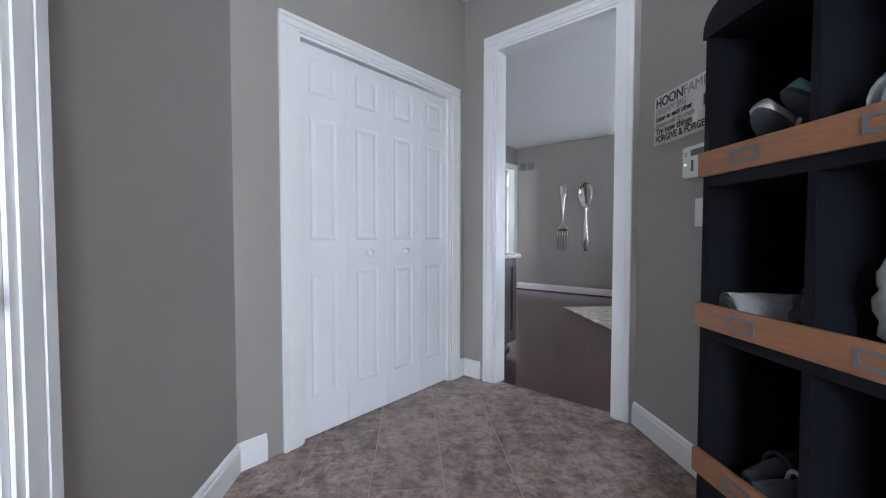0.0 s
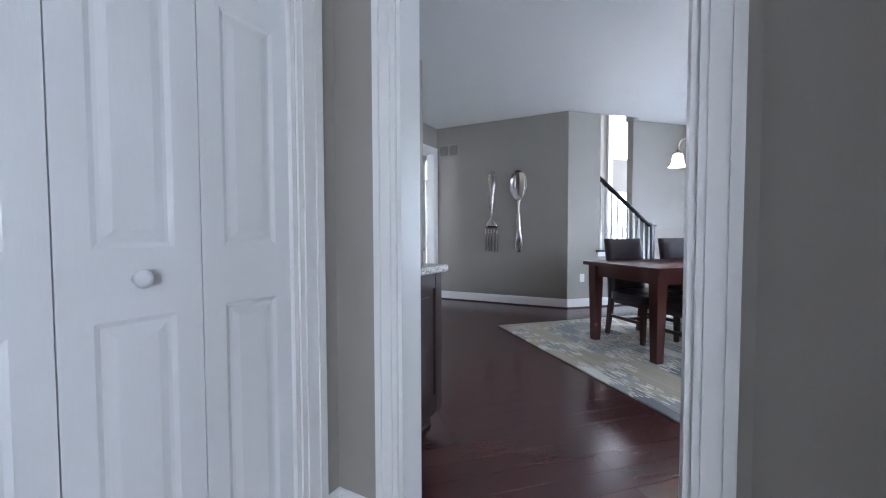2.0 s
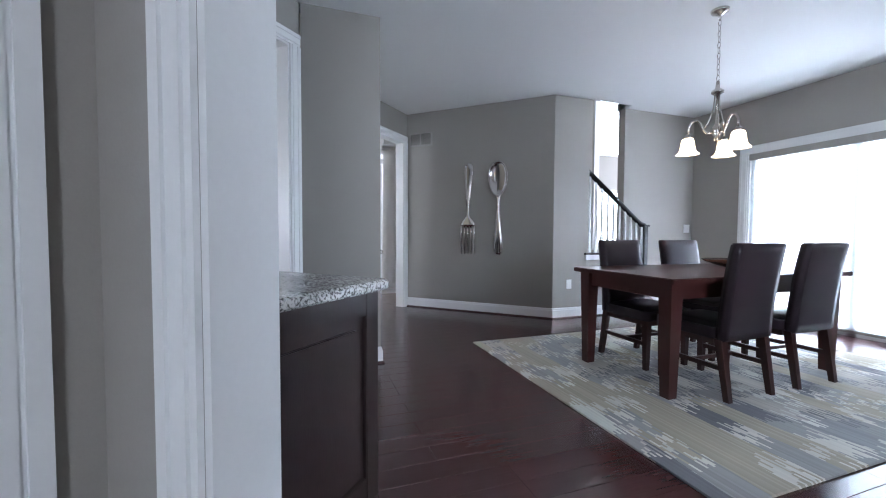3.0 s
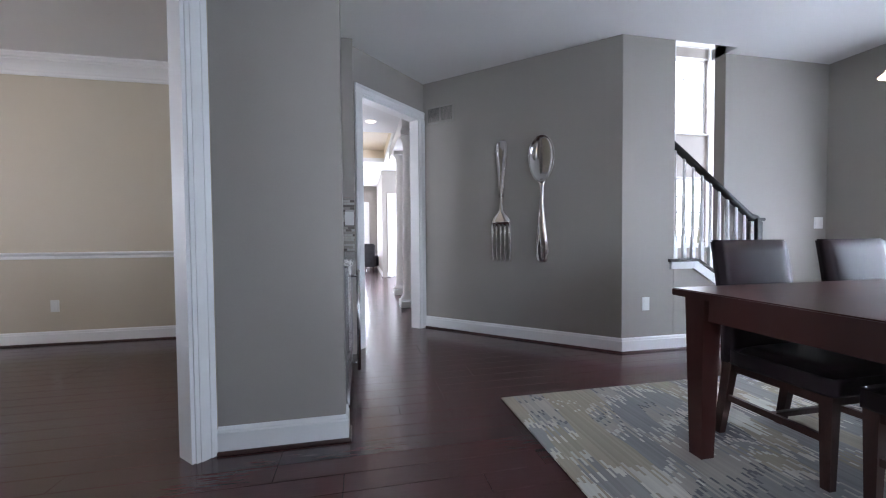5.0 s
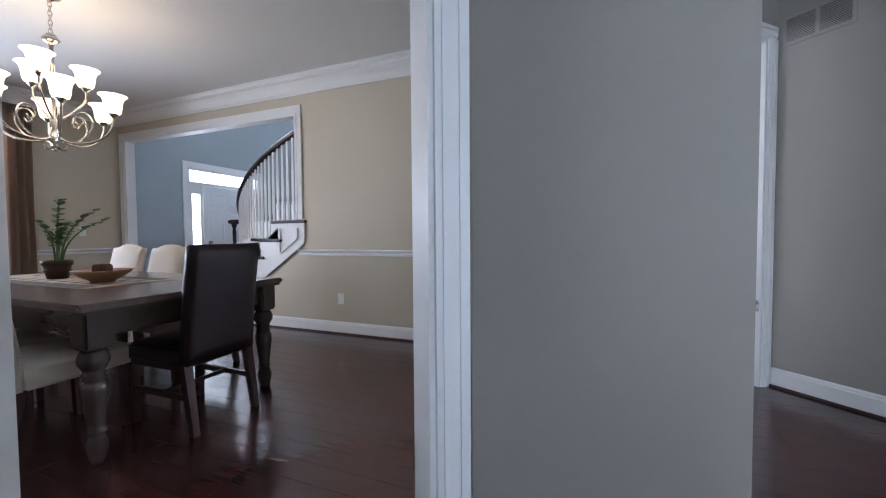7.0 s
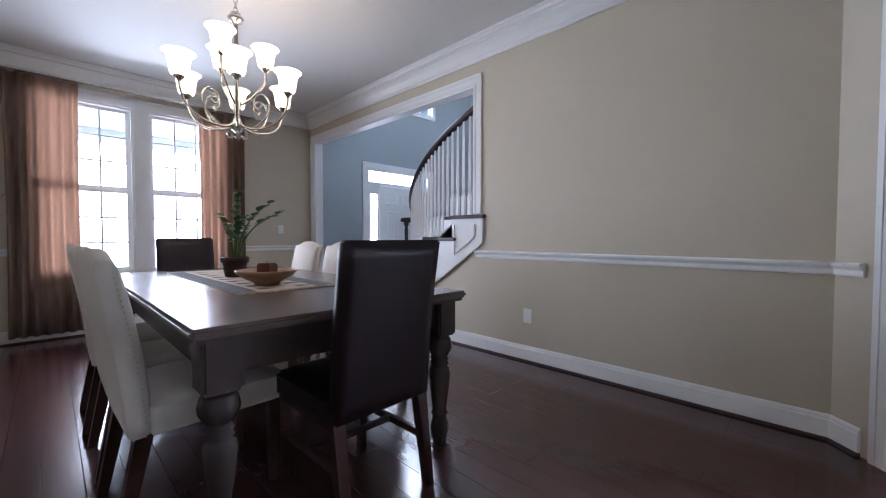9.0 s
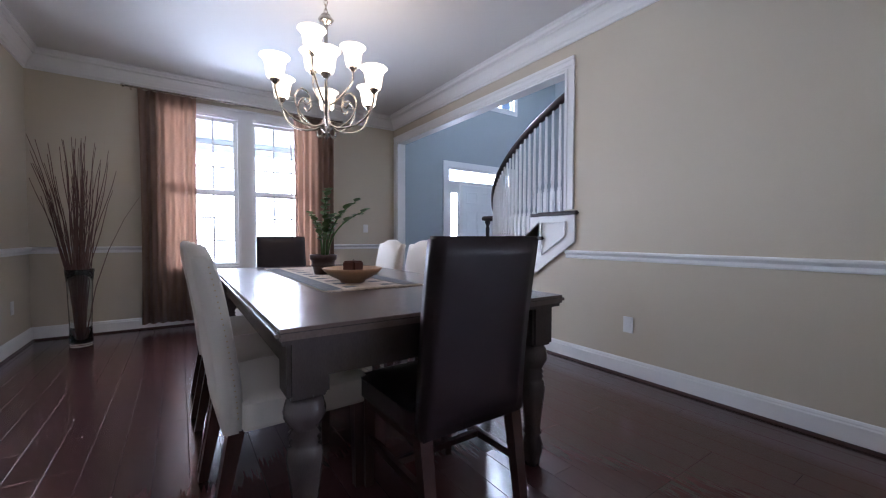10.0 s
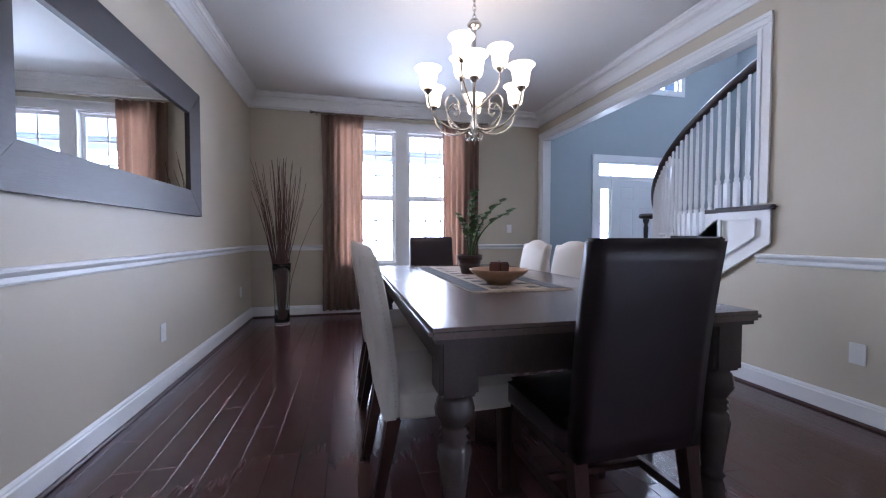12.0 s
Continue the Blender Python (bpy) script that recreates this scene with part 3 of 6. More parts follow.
casing((7.12, 0.1), (7.12, 6.26), 3.27, 5.39, 2.10, 0.10, label="white casing round the patio door")


# ---- doors ----
def panel_leaf(name, w, h, t, panels, mat, parent):
    """A moulded leaf in the local x-z plane, front towards +y, with raised panels (x0, z0, x1, z1)."""
    bm = bmesh.new()
    box(bm, 0, -t, 0, w, -0.006, h)
    xs = sorted({0, w, *[p[0] for p in panels], *[p[2] for p in panels]})
    zs = sorted({0, h, *[p[1] for p in panels], *[p[3] for p in panels]})
    for i in range(len(xs) - 1):
        for j in range(len(zs) - 1):
            cx, cz = (xs[i] + xs[i + 1]) / 2, (zs[j] + zs[j + 1]) / 2
            if not any(p[0] < cx < p[2] and p[1] < cz < p[3] for p in panels):
                box(bm, xs[i], -0.0055, zs[j], xs[i + 1], 0.0, zs[j + 1])
    for x0, z0, x1, z1 in panels:
        a = [(x0, z0), (x1, z0), (x1, z1), (x0, z1)]
        r = [[bm.verts.new((x0 + (o if k in (0, 3) else (x1 - x0) - o), y, z0 + (o if k in (0, 1) else (z1 - z0) - o))) for k in range(4)]
             for o, y in ((0.0, 0.0), (0.012, -0.0055), (0.020, -0.0055), (0.040, -0.001))]
        for q, s in zip(r, r[1:]):
            for k in range(4):
                bm.faces.new((q[k], q[(k + 1) % 4], s[(k + 1) % 4], s[k]))
        bm.faces.new(r[-1])
    return part(name, bm, mat, parent)


closet = thing("closet_door", "white four-leaf bifold closet doors with raised panels, closed", "closet door")
mc, _ = seg_matrix((1.41, 2.80), (0.24, 1.66))
LW = (1.325 - 0.17 - 0.012) / 4
for k in range(4):
    px0, px1 = 0.062, LW - 0.062
    lf = panel_leaf("leaf", LW - 0.003, 2.012, 0.03, [(px0, 0.20, px1, 0.86), (px0, 1.02, px1, 1.66), (px0, 1.77, px1, 1.95)], DOORW, closet)
    lf.matrix_local = mc @ Matrix.Translation((0.176 + k * LW, -0.018, 0.014))
    if k in (1, 2):
        bm = bmesh.new()
        lathe(bm, [(0.012, 0.0), (0.010, 0.012), (0.017, 0.020), (0.021, 0.030), (0.017, 0.039), (0.006, 0.043)], 16)
        kb = part("knob", bm, DOORW, lf, "round white wooden knob", True)
        kb.matrix_local = Matrix.Translation((LW * 0.5, 0.0, 0.95)) @ Matrix.Rotation(radians(-90), 4, "X")

sd = thing("door_1", "white side door with a nickel knob, closed", "door", kind="structure")
m1, _ = seg_matrix((0.24, 1.66), (0.24, -2.1))
lf = panel_leaf("leaf", 0.822, 2.03, 0.035, [(0.11, 0.2, 0.37, 0.85), (0.45, 0.2, 0.71, 0.85), (0.11, 1.0, 0.37, 1.9), (0.45, 1.0, 0.71, 1.9)], DOORW, sd)
lf.matrix_local = m1 @ Matrix.Translation((0.989, -0.045, 0.004))
bm = bmesh.new()
lathe(bm, [(0.030, 0.0), (0.028, 0.008), (0.010, 0.012), (0.010, 0.035), (0.024, 0.042), (0.028, 0.055), (0.020, 0.068)], 20)
kb = part("door_knob", bm, NICKEL, lf, "brushed nickel door knob", True)
kb.matrix_local = Matrix.Translation((0.06, 0.0, 0.945)) @ Matrix.Rotation(radians(-90), 4, "X")

fd2 = thing("door_2", "white panelled door in the far room, closed", "door", kind="structure")
m1, _ = seg_matrix((4.9, 13.4), (3.07, 13.4))
lf = panel_leaf("leaf", 0.762, 2.07, 0.035, [(0.1, 0.2, 0.34, 0.85), (0.42, 0.2, 0.66, 0.85), (0.1, 1.0, 0.34, 1.9), (0.42, 1.0, 0.66, 1.9)], DOORW, fd2)
lf.matrix_local = m1 @ Matrix.Translation((0.939, -0.04, 0.01))


# ---- windows ----
def sash_window(name, p0, p1, a, b, z0, z1, units, cols, rows, label, sashes=2, depth=0.10, fr=0.045, mullion=0.16):
    """Windows in the opening a to b of the wall p0 to p1, side by side."""
    m, _ = seg_matrix(p0, p1)
    root = struct(thing(name, label, "window"), label, "window")
    total = b - a
    w = (total - mullion * (units - 1)) / units
    bm = bmesh.new()
    for u in range(units - 1):
        x = a + (u + 1) * w + u * mullion
        box(bm, x, -depth, z0, x + mullion, -0.004, z1, m=m)
    box(bm, a, -depth, z1 - 0.02, b, -0.004, z1, m=m)
    part("window_frame", bm, WHITE, root)
    part("window_sill", boxes((a - 0.03, -depth, z0 - 0.012, b + 0.03, 0.03, z0 + 0.012), m=m), WHITE, root)
    for u in range(units):
        xa = a + u * (w + mullion)
        hs = (z1 - 0.02 - z0 - 0.012) / sashes
        for s in range(sashes):
            y = -0.045 - 0.025 * s
            za, zb = z0 + 0.012 + s * hs, z0 + 0.012 + (s + 1) * hs
            part("sash_frame", boxes((xa, y - 0.02, za, xa + fr, y, zb), (xa + w - fr, y - 0.02, za, xa + w, y, zb), (xa + fr, y - 0.02, za, xa + w - fr, y, za + fr * 0.8), (xa + fr, y - 0.02, zb - fr * 0.8, xa + w - fr, y, zb), m=m), WHITE, root)
            gx0, gx1, gz0, gz1 = xa + fr, xa + w - fr, za + fr * 0.8, zb - fr * 0.8
            bars = [(gx0 + (gx1 - gx0) * k / cols - 0.009, y - 0.016, gz0, gx0 + (gx1 - gx0) * k / cols + 0.009, y - 0.004, gz1) for k in range(1, cols)]
            bars += [(gx0, y - 0.015, gz0 + (gz1 - gz0) * k / rows - 0.009, gx1, y - 0.005, gz0 + (gz1 - gz0) * k / rows + 0.010) for k in range(1, rows)]
            part("muntin", boxes(*bars, m=m), WHITE, root)
            g = part("pane", boxes((gx0, y - 0.011, gz0, gx1, y - 0.009, gz1), m=m), GLASS, root)
            g.visible_shadow = False
    return root


sash_window("window_1", (-4.40, 7.70), (-4.40, 3.75), 1.22, 2.86, 0.66, 2.47, 2, 3, 3, "white double-hung twin window with divided panes")
mw, _ = seg_matrix((-4.40, 7.70), (-4.40, 3.75))
root = struct(thing("trim", "white casing round the twin window", "casing"), "white casing round the twin window", "casing")
part("head_casing", boxes((1.13, 0.001, 2.47, 2.95, 0.02, 2.555), (1.11, 0.001, 2.555, 2.97, 0.035, 2.575), m=mw), WHITE, root)
part("side_casing", boxes((1.13, 0.001, 0.672, 1.22, 0.02, 2.47), m=mw), WHITE, root)
part("side_casing", boxes((2.86, 0.001, 0.672, 2.95, 0.02, 2.47), m=mw), WHITE, root)
part("mullion_casing", boxes((1.955, -0.003, 0.672, 2.125, 0.016, 2.47), (1.98, 0.016, 0.672, 2.10, 0.022, 2.47), m=mw), WHITE, root)
part("apron", boxes((1.15, 0.001, 0.57, 2.93, 0.018, 0.648), m=mw), WHITE, root)

# porch roof outside the twin window
porch = thing("porch_roof", "pale blue-grey porch ceiling and beam outside the window", "porch roof")
part("ceiling_board", boxes((-6.6, 2.5, 2.62, -4.60, 7.6, 2.68)), PORCH, porch)
part("beam", boxes((-6.6, 2.5, 2.42, -6.45, 7.6, 2.62)), PORCH, porch)
struct(part("ground", boxes((-60, -40, -0.5, -5.6, 60, -0.35)), SHINGLE), "pale open ground outside the house", "ground")

# front door with side lights and transom
fd = thing("door_3", "white panelled front door with sidelights and transom, closed", "front door", kind="structure")
mf, _ = seg_matrix((-5.1, 12.2), (-5.1, 7.82))
fa, fb = 1.38, 3.0
part("door_frame", boxes((fa, -0.1, 0, fa + 0.04, -0.01, 2.36), (fb - 0.04, -0.1, 0, fb, -0.01, 2.36), (fa + 0.04, -0.1, 2.32, fb - 0.04, -0.01, 2.36), (fa + 0.04, -0.1, 2.05, fb - 0.04, -0.01, 2.11), (fa + 0.30, -0.1, 0, fa + 0.36, -0.01, 2.05), (fb - 0.36, -0.1, 0, fb - 0.30, -0.01, 2.05), m=mf), WHITE, fd)
part("casing", boxes((fa - 0.11, 0.001, 0, fa, 0.02, 2.36), (fb, 0.001, 0, fb + 0.11, 0.02, 2.36), (fa - 0.11, 0.001, 2.36, fb + 0.11, 0.022, 2.47), m=mf), WHITE, fd)
for xa, xb in ((fa + 0.04, fa + 0.30), (fb - 0.30, fb - 0.04)):
    part("sidelight_panel", boxes((xa, -0.07, 0, xb, -0.03, 0.35), (xa, -0.07, 0.35, xa + 0.05, -0.03, 1.88), (xb - 0.05, -0.07, 0.35, xb, -0.03, 1.88), (xa, -0.07, 1.88, xb, -0.03, 2.05), *[(xa + 0.05, -0.06, 0.35 + 0.306 * k - 0.008, xb - 0.05, -0.04, 0.35 + 0.306 * k + 0.008) for k in range(1, 5)], m=mf), WHITE, fd)
    part("pane", boxes((xa + 0.05, -0.052, 0.35, xb - 0.05, -0.048, 1.88), m=mf), GLASS, fd).visible_shadow = False
part("transom_bars", boxes(*[(fa + 0.04 + (fb - fa - 0.08) * k / 6 - 0.008, -0.06, 2.11, fa + 0.04 + (fb - fa - 0.08) * k / 6 + 0.008, -0.04, 2.32) for k in range(1, 6)], m=mf), WHITE, fd)
part("pane", boxes((fa + 0.04, -0.052, 2.11, fb - 0.04, -0.048, 2.32), m=mf), GLASS, fd).visible_shadow = False
dw = fb - fa - 0.72
lf = panel_leaf("leaf", dw, 2.04, 0.045, [(0.1, 0.2, dw / 2 - 0.05, 0.8), (dw / 2 + 0.05, 0.2, dw - 0.1, 0.8), (0.1, 0.95, dw / 2 - 0.05, 1.55), (dw / 2 + 0.05, 0.95, dw - 0.1, 1.55), (0.1, 1.68, dw / 2 - 0.05, 1.92), (dw / 2 + 0.05, 1.68, dw - 0.1, 1.92)], DOORW, fd)
lf.matrix_local = mf @ Matrix.Translation((fa + 0.36, -0.03, 0.005))
bm = bmesh.new()
lathe(bm, [(0.03, 0.0), (0.012, 0.01), (0.012, 0.03), (0.028, 0.05), (0.018, 0.065)], 16)
kb = part("door_knob", bm, BRASS, lf, "brass door knob", True)
kb.matrix_local = Matrix.Translation((dw - 0.07, 0.0, 0.95)) @ Matrix.Rotation(radians(-90), 4, "X")

# far glass door of the living room
gd = thing("door_4", "white framed glass door full of daylight", "glass door", kind="structure")
mg, _ = seg_matrix((2.95, 16.6), (1.42, 16.6))
part("door_frame", boxes((0.37, -0.08, 0.05, 0.45, -0.03, 2.13), (1.15, -0.08, 0.05, 1.23, -0.03, 2.13), (0.45, -0.08, 0.05, 1.15, -0.03, 0.25), (0.45, -0.08, 2.05, 1.15, -0.03, 2.13), m=mg), WHITE, gd)
part("pane", boxes((0.45, -0.056, 0.25, 1.15, -0.052, 2.05), m=mg), GLASS, gd).visible_shadow = False

# patio door with a woven shade
pdoor = thing("door_5", "white sliding patio door behind a woven shade", "patio door", kind="structure")
mp_ = seg_matrix((7.12, 0.1), (7.12, 6.26))[0] @ Matrix.Translation((0.07, 0, 0))
part("door_frame", boxes((3.22, -0.1, 0, 3.30, -0.03, 2.08), (5.22, -0.1, 0, 5.30, -0.03, 2.08), (4.22, -0.1, 0, 4.30, -0.03, 2.08), (3.30, -0.1, 0, 5.22, -0.03, 0.1), (3.30, -0.1, 2.0, 5.22, -0.03, 2.08), m=mp_), WHITE, pdoor)
part("muntin", boxes(*[(3.30 + 1.92 * k / 8 - 0.009, -0.07, 0.1, 3.30 + 1.92 * k / 8 + 0.009, -0.055, 2.0) for k in range(1, 8)], *[(3.30, -0.068, 0.1 + 1.9 * k / 5 - 0.009, 5.22, -0.057, 0.1 + 1.9 * k / 5 + 0.009) for k in range(1, 5)], m=mp_), WHITE, pdoor)
part("pane", boxes((3.30, -0.064, 0.1, 5.22, -0.060, 2.0), m=mp_), GLASS, pdoor).visible_shadow = False
shade = thing("roller_shade", "thin pale woven shade lit through from outside", "window shade")
part("cassette", boxes((3.215, -0.028, 2.02, 5.305, 0.02, 2.098), bevel=0.006, m=mp_), VENTM, shade)
SHADECLOTH = mk("woven_shade_cloth", (0.72, 0.74, 0.74), 0.9, vary=0.2, big=3, fine=70, stretch=(1, 0.6, 14))
translucent(SHADECLOTH, (0.85, 0.88, 0.9), 0.7)
part("cloth", boxes((3.23, -0.012, 0.06, 5.29, -0.010, 2.02), m=mp_), SHADECLOTH, shade)
part("hem_bar", boxes((3.23, -0.02, 0.04, 5.29, -0.002, 0.065), m=mp_), VENTM, shade)

sash_window("window_4", (-5.1, 12.2), (-5.1, 7.82), 1.30, 3.0, 3.68, 4.9, 1, 4, 2, "white high foyer window", sashes=1)
root = struct(thing("trim", "white casing round the high foyer window", "casing"), "white casing round the high foyer window", "casing")
part("side_casing", boxes((1.21, 0.001, 3.60, 1.30, 0.02, 4.9), m=mf), WHITE, root)
part("side_casing", boxes((3.0, 0.001, 3.60, 3.09, 0.02, 4.9), m=mf), WHITE, root)
part("apron", boxes((1.30, 0.001, 3.60, 3.0, 0.02, 3.667), m=mf), WHITE, root)
# unseen mudroom window, added behind the walker to let the fill lamp in
sash_window("unseen_window_2", (0.12, -2.1), (2.38, -2.1), 0.30, 1.25, 0.55, 2.2, 1, 3, 2, "unseen window added at the mudroom's end for light")
# assumed window outside the view, opening for the kitchen fill lamp
sash_window("unseen_window_7", (2.38, 0.1), (7.12, 0.1), 0.5, 2.6, 1.0, 2.2, 2, 2, 2, "unseen kitchen window assumed for daylight on the pier")
# added out of view, lets the stairwell fill lamp in
sash_window("unseen_window_8", (9.2, 6.3), (9.2, 8.6), 0.55, 1.85, 1.0, 4.1, 1, 2, 3, "unseen tall window added to brighten the stairwell")
# living room side window
sash_window("window_3", (4.78, 7.0), (4.78, 13.4), 3.2, 5.8, 0.3, 2.5, 3, 2, 2, "white framed tall living room window")

# ---- stairs ----
def bez(t):
    p0, p1, p2 = Vector((-3.27, 8.8, 0)), Vector((-2.5, 7.80, 0)), Vector((-1.10, 7.80, 0))
    if t > 1:
        return p2 + Vector((1, 0, 0)) * (t - 1) * 2.6
    return p0 * (1 - t) ** 2 + p1 * 2 * t * (1 - t) + p2 * t * t


RISE, N_T = 0.18, 12


def step_z(k):
    """Height of tread k: the lower, winding treads rise a little more."""
    return 1.25 + RISE * (k - 7) if k >= 7 else max(0.12, 1.25 - 0.2075 * (7 - k))


stair = thing("staircase", "curved white staircase with dark treads and rail", "staircase")
ts = [(k - 1.75) / 5.25 for k in range(N_T + 1)]      # tread k starts at ts[k-1]


def bz(t):
    return bez(max(t, 0)) + (Vector((-0.6, 0.5, 0)) * (-t) if t < 0 else Vector((0, 0, 0)))


for k in range(1, N_T + 1):
    t0, t1 = ts[k - 1] - 0.02, ts[k]
    a, b = bz(t0), bz(t1)
    w = 1.05
    na = (bz(t0 + 0.02) - bz(t0 - 0.02)).normalized()
    nb = (bz(t1 + 0.02) - bz(t1 - 0.02)).normalized()
    na, nb = Vector((-na.y, na.x, 0)), Vector((-nb.y, nb.x, 0))
    z = step_z(k)
    bm = bmesh.new()
    oa, ob_ = a - na * 0.05, b - nb * 0.05
    q = [oa, a + na * w, b + nb * w, ob_]
    lo = [bm.verts.new((p.x, p.y, z - 0.032)) for p in q]
    hi = [bm.verts.new((p.x, p.y, z)) for p in q]
    bm.faces.new(lo[::-1]), bm.faces.new(hi)
    for i in range(4):
        bm.faces.new((lo[i], lo[(i + 1) % 4], hi[(i + 1) % 4], hi[i]))
    part("tread", bm, DARKRAIL, stair, "dark stained wooden tread" if k == 1 else "")
    bm = bmesh.new()
    q = [a + na * 0.0, a + na * w, b + nb * w, b + nb * 0.0]
    base = max(0.0, z - 0.52) if k > 2 else 0.0
    lo = [bm.verts.new((p.x, p.y, base)) for p in q]
    hi = [bm.verts.new((p.x, p.y, z - 0.033)) for p in q]
    bm.faces.new(lo[::-1]), bm.faces.new(hi)
    for i in range(4):
        bm.faces.new((lo[i], lo[(i + 1) % 4], hi[(i + 1) % 4], hi[i]))
    part("riser", bm, WHITE, stair)


def rail_z(t):
    return RISE * 1.75 + 1.02 * t + 0.99


for k in range(2, 48):
    t = (k + 0.3) / 31.0 - 0.03
    if t > 1.5:
        break
    p = bz(t)
    zt = step_z(int(1.75 + 5.25 * t) + 1)
    nz = rail_z(t)
    bm = bmesh.new()
    box(bm, p.x - 0.016, p.y - 0.016, zt - 0.0, p.x + 0.016, p.y + 0.016, zt + 0.20)
    lathe(bm, [(0.014, zt + 0.20), (0.019, zt + 0.22), (0.012, zt + 0.24), (0.017, zt + 0.30), (0.010, nz - 0.05), (0.010, nz - 0.01)], 8, Matrix.Translation((p.x, p.y, 0)))
    part("baluster", bm, WHITE, stair, "", False)
bm = bmesh.new()
tube(bm, [(*bz(t)[:2], rail_z(t) + 0.01) for t in [i / 24 for i in range(0, 37)]], 0.036, 8)
part("handrail", bm, DARKRAIL, stair, "dark stained curved handrail", True)
p = bz(0.0)
bm = bmesh.new()
lathe(bm, [(0.05, 0.0), (0.05, 0.45), (0.034, 0.5), (0.024, 0.9), (0.03, 1.16), (0.02, 1.19), (0.04, 1.24), (0.04, 1.275)], 12, Matrix.Translation((p.x - 0.17, p.y - 0.03, 0)))
part("newel_post", bm, BLACKIRON, stair, "black turned newel post", True)
bm = bmesh.new()
lathe(bm, [(0.02, 1.262), (0.115, 1.275), (0.125, 1.30), (0.11, 1.332), (0.02, 1.34)], 20, Matrix.Translation((p.x - 0.13, p.y - 0.02, 0)))
part("newel_cap", bm, DARKRAIL, stair, "dark wooden volute cap", True)

# lower infill of the foyer opening: wall below the flight, skirt and sloped trim
bm = bmesh.new()
prof = [(-1.185, 0.0), (-1.185, 0.98), (-2.62, 0.0)]
f = [[bm.verts.new((x, y, z)) for x, z in prof] for y in (7.702, 7.82)]
bm.faces.new(f[0]), bm.faces.new(f[1][::-1])
for i in range(3):
    bm.faces.new((f[0][i], f[0][(i + 1) % 3], f[1][(i + 1) % 3], f[1][i]))
struct(part("wall_under_stair", bm, TAN), "painted wall below the staircase", "wall")
skirt = struct(thing("trim", "white stair skirt board with a raised moulding", "stair skirt"), "white stair skirt board with a raised moulding", "stair skirt")
bm = bmesh.new()
prof = [(-1.075, 1.215), (-1.075, 1.02), (-1.10, 0.98), (-2.54, 0.0), (-2.90, 0.0), (-2.60, 0.14), (-2.28, 0.36), (-2.28, 0.585), (-2.0, 0.585), (-2.0, 0.795), (-1.735, 0.795), (-1.735, 1.0), (-1.46, 1.0), (-1.46, 1.215)]
f = [[bm.verts.new((x, y, z)) for x, z in prof] for y in (7.690, 7.745)]
bm.faces.new(f[0]), bm.faces.new(f[1][::-1])
for i in range(len(prof)):
    bm.faces.new((f[0][i], f[0][(i + 1) % len(prof)], f[1][(i + 1) % len(prof)], f[1][i]))
bmesh.ops.triangulate(bm, faces=[q for q in bm.faces if len(q.verts) > 4])
part("skirt_board", bm, WHITE, skirt)
part("riser_board", boxes((-1.62, 7.7455, 0.90, -1.445, 7.7985, 1.2155)), WHITE, skirt)
bm = bmesh.new()
for im, ((xa, za), (xb, zb)) in enumerate((((-1.09, 1.21), (-1.09, 1.0)), ((-1.09, 1.0), (-2.56, 0.0)), ((-1.17, 1.16), (-1.42, 1.16)), ((-1.17, 1.16), (-1.17, 1.04)), ((-1.17, 1.04), (-1.42, 0.87)), ((-1.42, 0.87), (-1.42, 1.16)))):
    wd = 0.022 if za in (1.21, 1.0) else 0.004
    d = Vector((xb - xa, 0, zb - za))
    L = d.length
    mm = Matrix.Translation((xa, 7.684 - 0.0012 * im, za)) @ Matrix.Rotation(-math.atan2(d.z, d.x), 4, "Y")
    box(bm, -wd / 2, -0.008, -wd, L + wd / 2, 0.006, wd, m=mm)
part("moulding", bm, WHITE, skirt)
for x0, x1, z in ((-1.475, -1.04, 1.25), (-1.745, -1.40, 1.035), (-2.01, -1.67, 0.83), (-2.29, -1.95, 0.62)):
    part("tread_end", boxes((x0, 7.655, z - 0.034, x1, 7.76, z), bevel=0.012), DARKRAIL, skirt, "dark stained tread end")

# kitchen stair: knee wall, balusters and rail
KY = 6.135
ks = thing("stair_railing", "white balusters with a dark handrail on a sloped knee wall", "stair railing")
bm = bmesh.new()
prof = [(5.162, 0.0), (5.162, 0.80), (5.40, 0.80), (6.62, 0.04), (6.62, 0.0)]
f = [[bm.verts.new((x, y, z)) for x, z in prof] for y in (KY, KY + 0.11)]
bm.faces.new(f[0]), bm.faces.new(f[1][::-1])
for i in range(5):
    bm.faces.new((f[0][i], f[0][(i + 1) % 5], f[1][(i + 1) % 5], f[1][i]))
part("knee_wall", bm, TAUPE, ks, "taupe painted knee wall")
d = Vector((6.62 - 5.40, 0, 0.04 - 0.80))
mm = Matrix.Translation((5.40, KY + 0.055, 0.80)) @ Matrix.Rotation(-math.atan2(d.z, d.x), 4, "Y")
bm = boxes((5.10, KY - 0.03, 0.80, 5.41, KY + 0.14, 0.825))
box(bm, 0, -0.085, 0.0, d.length, 0.085, 0.025, m=mm)
part("cap", bm, DARKRAIL, ks, "dark stained wooden cap")
bm = boxes((5.12, KY - 0.018, 0.735, 5.40, KY - 0.001, 0.80), (5.12, KY - 0.026, 0.775, 5.41, KY - 0.001, 0.80))
box(bm, 0, -0.075, -0.075, d.length, -0.056, 0.0, m=mm)
part("cap_trim", bm, WHITE, ks, "white trim below the cap")


def kz(x):
    return 0.825 if x < 5.40 else 0.825 + (x - 5.40) * d.z / d.x


def kr(x):
    return 1.91 - (x - 5.14) * 0.752


